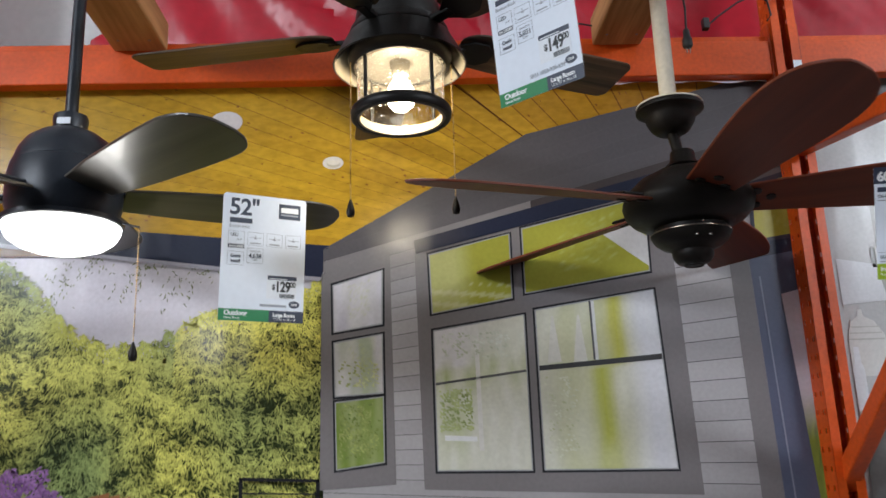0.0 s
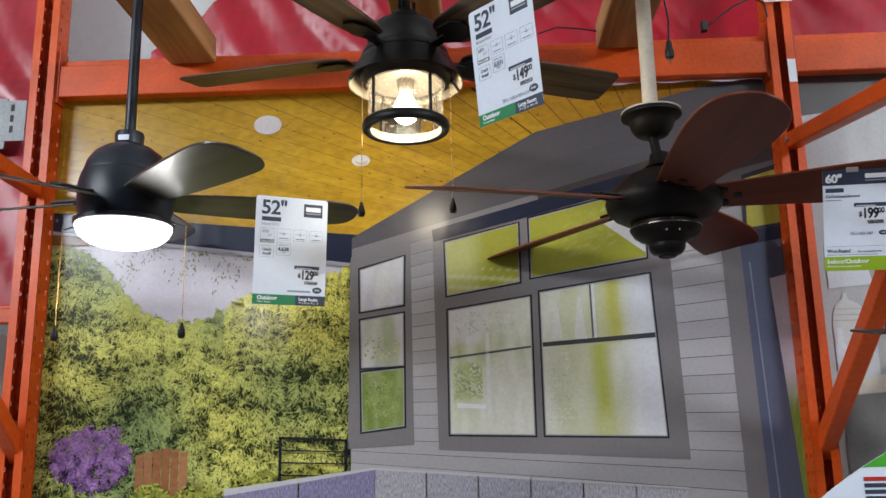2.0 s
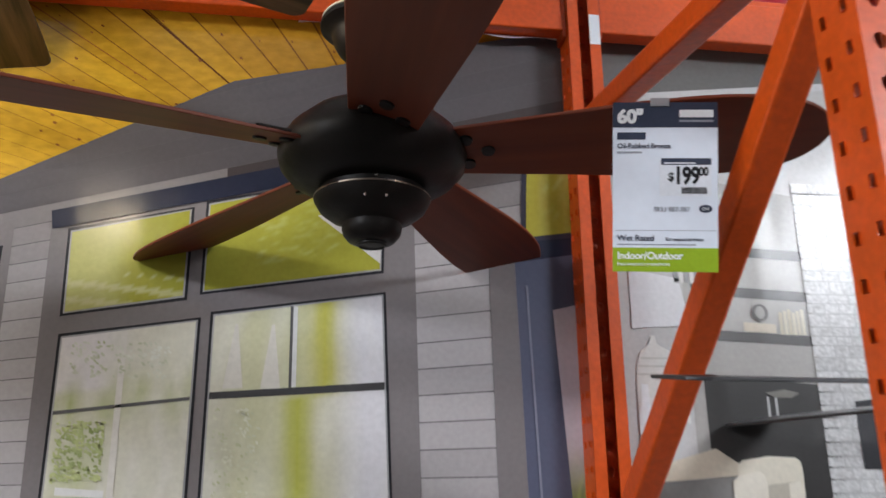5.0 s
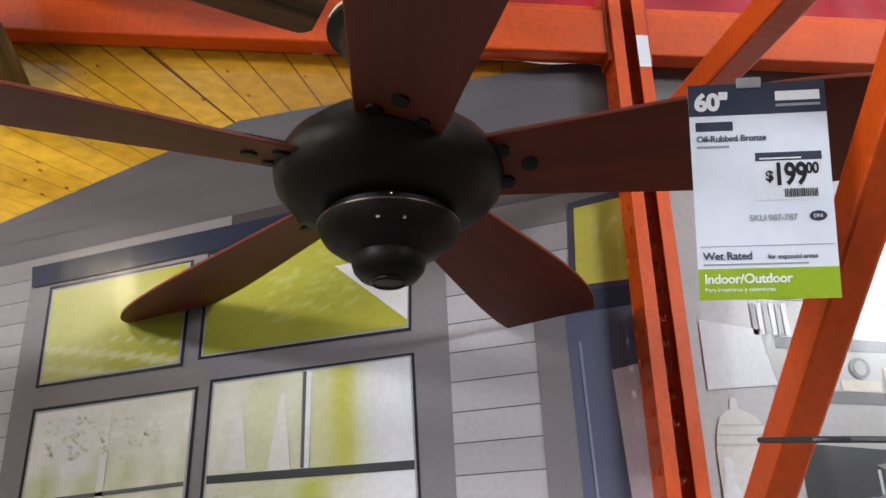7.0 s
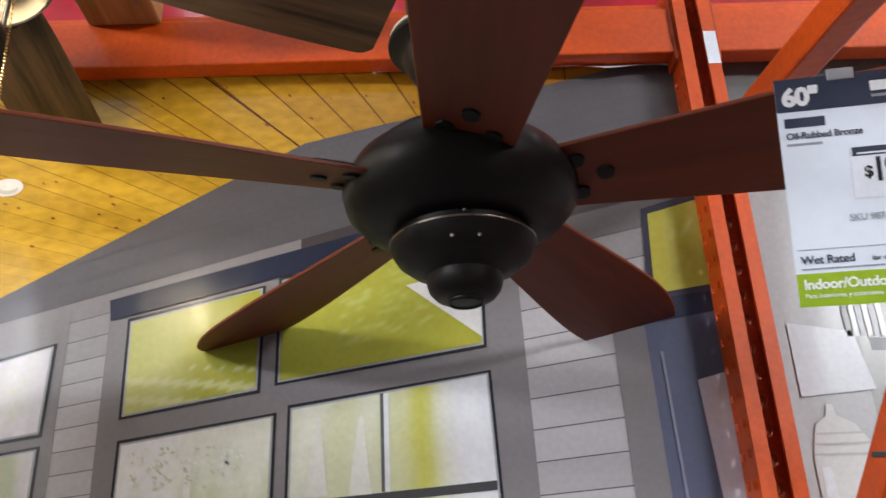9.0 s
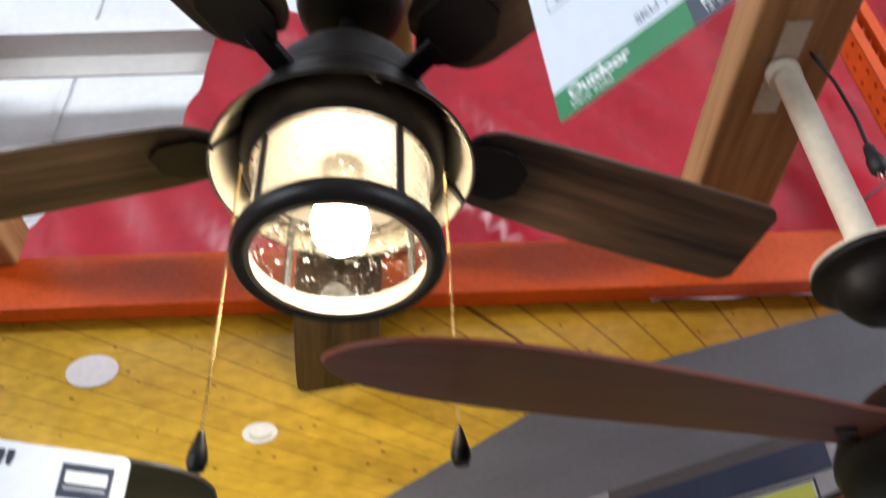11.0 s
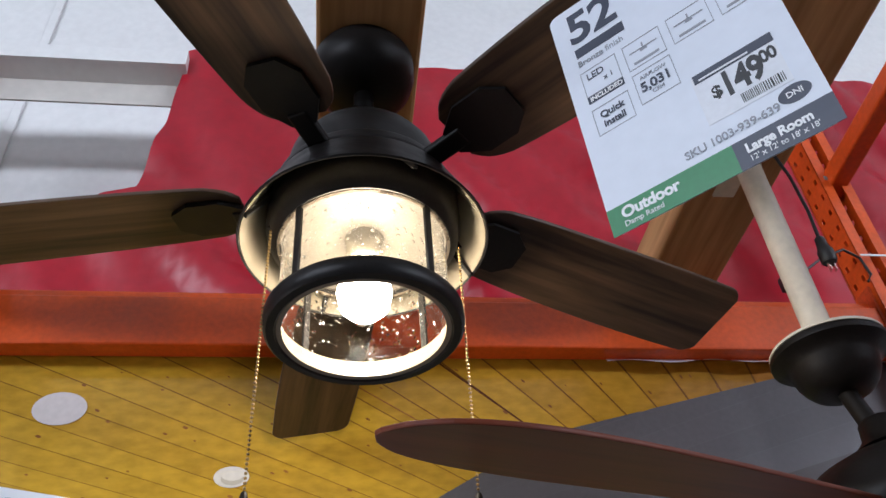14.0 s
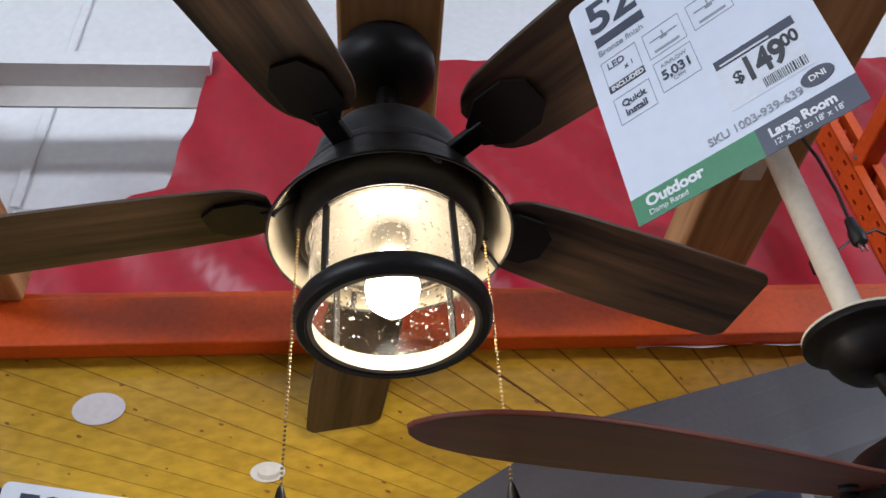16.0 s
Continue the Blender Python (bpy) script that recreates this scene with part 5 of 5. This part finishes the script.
def icon_box(c, x, y, w, h):
    for a in ((x, x + w, y, y + 0.0006), (x, x + w, y + h - 0.0006, y + h), (x, x + 0.0006, y, y + h), (x + w - 0.0006, x + w, y, y + h)):
        patch(*a, INK_GREY, c, 0.0010, "icon_edge")


def fan_icon(c, x, y, s):
    patch(x - 0.0006 * s, x + 0.0006 * s, y, y + 0.006 * s, INK_GREY, c, 0.0010, "icon_rod")
    patch(x - 0.003 * s, x + 0.003 * s, y - 0.002 * s, y, INK_GREY, c, 0.0011, "icon_hub")
    patch(x - 0.012 * s, x + 0.012 * s, y + 0.0003 * s, y + 0.0012 * s, INK_GREY, c, 0.0012, "icon_blade")


def outdoor_card(bl, br, tl, label, finish, cfm, dollars, sku, logo):
    c, w, h = card(bl, br, tl, label)
    patch(0.0, w * 0.585, 0.0, 0.026, INK_GREEN, c, 0.0010, "green_band")
    patch(w * 0.585, w, 0.0, 0.026, INK_NAVY, c, 0.0010, "navy_band")
    lettering("Outdoor", 0.012, 0.0125, 0.0145, INK_WHITE, c, 0.0012, "LEFT", 0.0005)
    lettering("Damp Rated", 0.012, 0.0045, 0.0072, INK_WHITE, c, 0.0012)
    lettering("Large Room", w * 0.63, 0.0125, 0.0115, INK_WHITE, c, 0.0012, "LEFT", 0.0004, 0.93)
    lettering("12' x 12' to 18' x 18'", w * 0.63, 0.0045, 0.0072, INK_WHITE, c, 0.0012, "LEFT", 0, 0.95)
    lettering('52"', 0.014, h - 0.047, 0.052, INK_NAVY, c, 0.0010, "LEFT", 0.0012)
    patch(0.016, 0.066, h - 0.066, h - 0.055, INK_NAVY, c, 0.0010, "name_bar")
    lettering(finish, 0.015, h - 0.077, 0.0095, INK_GREY, c)
    if logo:
        patch(w - 0.064, w - 0.014, h - 0.049, h - 0.014, INK_NAVY, c, 0.0010, "logo_block")
        patch(w - 0.059, w - 0.019, h - 0.034, h - 0.022, INK_WHITE, c, 0.0013, "logo_bar")
        patch(w - 0.059, w - 0.019, h - 0.041, h - 0.0375, INK_GREY, c, 0.0013, "logo_bar")
    y0 = h - 0.115
    for k in range(4):
        icon_box(c, 0.014 + 0.043 * k, y0, 0.036, 0.03)
        if k:
            fan_icon(c, 0.032 + 0.043 * k, y0 + 0.017, 1.1)
            patch(0.02 + 0.043 * k, 0.044 + 0.043 * k, y0 + 0.004, y0 + 0.0065, INK_GREY, c, 0.0010, "printed_line")
    lettering("LED", 0.019, y0 + 0.018, 0.0105, INK_NAVY, c, 0.0012)
    lettering("x 1", 0.034, y0 + 0.009, 0.008, INK_NAVY, c, 0.0012)
    patch(0.014, 0.05, y0 - 0.008, y0 - 0.0002, INK_NAVY, c, 0.0010, "dark_strip")
    lettering("INCLUDED", 0.0165, y0 - 0.0065, 0.0068, INK_WHITE, c, 0.0014, "LEFT", 0.0002)
    y1 = y0 - 0.046
    icon_box(c, 0.014, y1, 0.036, 0.03)
    icon_box(c, 0.057, y1 + 0.006, 0.036, 0.034)
    lettering("Quick", 0.032, y1 + 0.017, 0.0098, INK_NAVY, c, 0.0012, "CENTER", 0.0002)
    lettering("Install", 0.032, y1 + 0.006, 0.0098, INK_NAVY, c, 0.0012, "CENTER", 0.0002)
    lettering("AIRFLOW", 0.075, y1 + 0.031, 0.0058, INK_GREY, c, 0.0012, "CENTER")
    lettering(cfm, 0.075, y1 + 0.018, 0.0135, INK_NAVY, c, 0.0012, "CENTER", 0.0003)
    lettering("CFM", 0.075, y1 + 0.0115, 0.006, INK_GREY, c, 0.0012, "CENTER")
    price_label(c, w - 0.086, 0.052, dollars)
    if sku:
        lettering(sku, w - 0.112, 0.033, 0.0105, INK_GREY, c, 0.0012, "LEFT", 0.0001)
    else:
        patch(w - 0.1, w - 0.04, 0.034, 0.039, INK_GREY, c, 0.0010, "printed_line")
    lettering("DNI", w - 0.022, 0.0385, 0.0075, INK_WHITE, c, 0.0014, "CENTER", 0.0001)
    part("oval_badge", sheet([(w - 0.022 + 0.0125 * math.cos(t * math.pi / 10), 0.041 + 0.008 * math.sin(t * math.pi / 10)) for t in range(20)], 0.0004, 0.0007), INK_NAVY, c)
    return c, w, h


outdoor_card((0.087, 1.531, 2.143), (0.216, 1.397, 2.141), (0.077, 1.499, 2.402), "tilted white price card with green band under lantern fan", "Bronze finish", "5,031", "149", "SKU 1003-939-639", True)
outdoor_card((-0.504, 1.884, 1.821), (-0.332, 1.964, 1.82), (-0.499, 1.866, 2.104), "white price card with green band hung from grey blade", "Bronze finish", "4,638", "129", "", True)
c, w, h = card((0.888, 1.764, 1.846), (1.028, 1.735, 1.841), (0.883, 1.708, 2.074), "white price card with lime band clipped to cherry blade", 0.003)
patch(0, w, h - 0.035, h, INK_NAVY, c, 0.0010, "navy_band")
patch(0, w, 0.0, 0.033, INK_LIME, c, 0.0010, "lime_band")
lettering('60"', 0.006, h - 0.0285, 0.026, INK_WHITE, c, 0.0012, "LEFT", 0.0012, 1.05)
patch(w - 0.052, w - 0.006, h - 0.021, h - 0.0105, INK_WHITE, c, 0.0013, "logo_bar")
patch(w - 0.052, w - 0.006, h - 0.0275, h - 0.0245, INK_GREY, c, 0.0013, "logo_bar")
patch(0.006, 0.045, h - 0.052, h - 0.042, INK_NAVY, c, 0.0010, "name_bar")
lettering("Oil-Rubbed Bronze", 0.006, h - 0.064, 0.0098, INK_NAVY, c, 0.0012, "LEFT", 0.0001)
patch(0.006, 0.04, h - 0.071, h - 0.0685, INK_GREY, c, 0.0010, "printed_line")
price_label(c, w - 0.079, h - 0.13, "199", 0.07)
lettering("SKU 987-787", w - 0.087, 0.083, 0.0095, INK_GREY, c, 0.0012)
part("oval_badge", sheet([(w - 0.017 + 0.009 * math.cos(t * math.pi / 10), 0.087 + 0.0055 * math.sin(t * math.pi / 10)) for t in range(20)], 0.0004, 0.0007), INK_NAVY, c)
patch(0.004, w - 0.003, 0.0565, 0.0572, INK_GREY, c, 0.0010, "rule")
lettering("DNI", w - 0.017, 0.085, 0.0056, INK_WHITE, c, 0.0014, "CENTER")
lettering("Wet Rated", 0.006, 0.0425, 0.0118, INK_NAVY, c, 0.0012, "LEFT", 0.0001)
lettering("for exposed areas", 0.072, 0.0425, 0.0074, INK_NAVY, c, 0.0012)
patch(0.006, w - 0.03, 0.0365, 0.0382, INK_GREY, c, 0.0010, "printed_line")
lettering("Indoor/Outdoor", 0.006, 0.0175, 0.014, INK_WHITE, c, 0.0012, "LEFT", 0.0003)
lettering("Para interiores y exteriores", 0.006, 0.0085, 0.0068, INK_WHITE, c, 0.0012)
clipm = sheer("clear_plastic_clip", (0.7, 0.7, 0.72), 0.15, 0.6)
part("clip", box(w * 0.36, w * 0.54, h - 0.006, h + 0.006, -0.001, 0.003, 0.001), clipm, c, "clear plastic hanging clip")

# ---- arched aisle sign ----
sg = thing("aisle_sign", (0, 1.4, 0), "green and white arched cardboard sign fixed to post", "sign", m=Matrix.Translation((-0.042, 1.375, 0.014)) @ Matrix.Rotation(math.pi / 2, 4, "X"))
arc = [(1.06, 1.1), (1.06, 1.503)]
for i in range(15):
    f = i / 14
    x = 1.06 - f * 0.42
    arc.append((x, 1.503 - 0.055 * f - 0.15 * f ** 2.1))
arc.append((0.64, 1.1))
part("board", sheet(arc, 0.003), WHITE_CARD, sg)
grn = [p for p in arc if p[1] > 1.4]
grn2 = [(1.06, 1.415)] + grn[1:] if grn[0][1] < 1.4 else [(1.06, 1.415)] + grn
grn2 += [(0.81, 1.403)] if grn2[-1][0] > 0.81 else []
part("green_panel", sheet(grn2[::-1], 0.0006, 0.0032), INK_SIGN, sg)
lettering("ABANICOS PARA", 0.978, 1.462, 0.0215, INK_WHITE, sg, 0.0042, "CENTER", 0.0006, 0.86)
lettering("INTERIOR/EXTERIOR", 0.972, 1.441, 0.0215, INK_WHITE, sg, 0.0042, "CENTER", 0.0006, 0.86)
patch(0.92, 1.03, 1.427, 1.4295, INK_LIME, sg, 0.0042, "printed_line")
for k, (ww, mt) in enumerate(((0.05, INK_RED), (0.095, INK_NAVY), (0.085, INK_NAVY), (0.06, INK_NAVY))):
    patch(0.79, 0.79 + ww, 1.385 - 0.011 * k, 1.392 - 0.011 * k, mt, sg, 0.0042, "printed_line")
part("fan_picture", sheet([(0.96, 1.37), (1.0, 1.355), (1.04, 1.38), (1.048, 1.39), (1.0, 1.374), (0.985, 1.382), (0.985, 1.397), (0.975, 1.397), (0.975, 1.38)], 0.0004, 0.0036), INK_NAVY, sg)

# ---- small hardware ----
plug = thing("power_plug", (0.618, 1.956, 2.502), "black plug hanging on a cord", "plug")
part("body", lathe([(0.004, 0.034), (0.0075, 0.03), (0.0095, 0.01), (0.0125, 0.004), (0.0125, -0.014), (0.01, -0.018), (0.002, -0.019)], 14), CABLE, plug, "", True)
part("cord", tube([(0, 0, 0.03), (0.004, 0.0, 0.09), (-0.006, -0.008, 0.16), (-0.028, -0.014, 0.24), (-0.03, -0.012, 0.3)], 0.0028), CABLE, plug)
for sx in (-0.004, 0.004):
    part("prong", box(sx - 0.001, sx + 0.001, -0.003, 0.003, -0.033, -0.018), CHROME, plug)
brkt = thing("pipe_bracket", (0.556, 1.97, 2.725), "cream painted steel strap on the joist", "bracket")
part("strap", box(-0.02, 0.02, -0.09, 0.09, -0.004, 0.0, 0.001), PALE_PIPE, brkt)
part("clevis", lathe([(0.021, -0.004), (0.026, -0.006), (0.026, -0.028), (0.0215, -0.03)], 20), PALE_PIPE, brkt, "", True)
cord = thing("extension_lead", (0.85, 2.39, 2.79), "black power cord looped on the beam", "cord")
part("cord", tube([(0.0, 0, -0.012), (0.04, -0.01, 0.02), (0.1, -0.02, 0.06), (0.16, -0.02, 0.085), (0.2, -0.01, 0.07), (0.205, -0.012, 0.02), (0.19, -0.012, 0.0)], 0.0032), CABLE, cord)
part("connector", box(-0.01, 0.01, -0.012, 0.012, -0.02, 0.016, 0.003), CABLE, cord)
cord2 = thing("extension_lead", (0.3, 2.38, 2.8), "short black cord lying on the beam", "cord")
part("cord", tube([(0, 0, -0.02), (0.06, -0.01, -0.005), (0.13, -0.01, -0.012), (0.2, 0, -0.02)], 0.0028), CABLE, cord2)
zp = thing("zip_tie", (1.09, 1.42, 1.78), "white nylon zip tie on punched post", "zip tie")
part("strap", bar_between((-0.02, -0.004, 0.012), (0.024, -0.012, -0.012), 0.005, 0.003, 0.001), ZIP, zp)
zp2 = thing("zip_tie", (1.09, 2.375, 2.86), "white nylon tie round rear post", "zip tie")
part("strap", box(-0.042, 0.05, -0.004, -0.001, 0, 0.005, 0.001), ZIP, zp2)
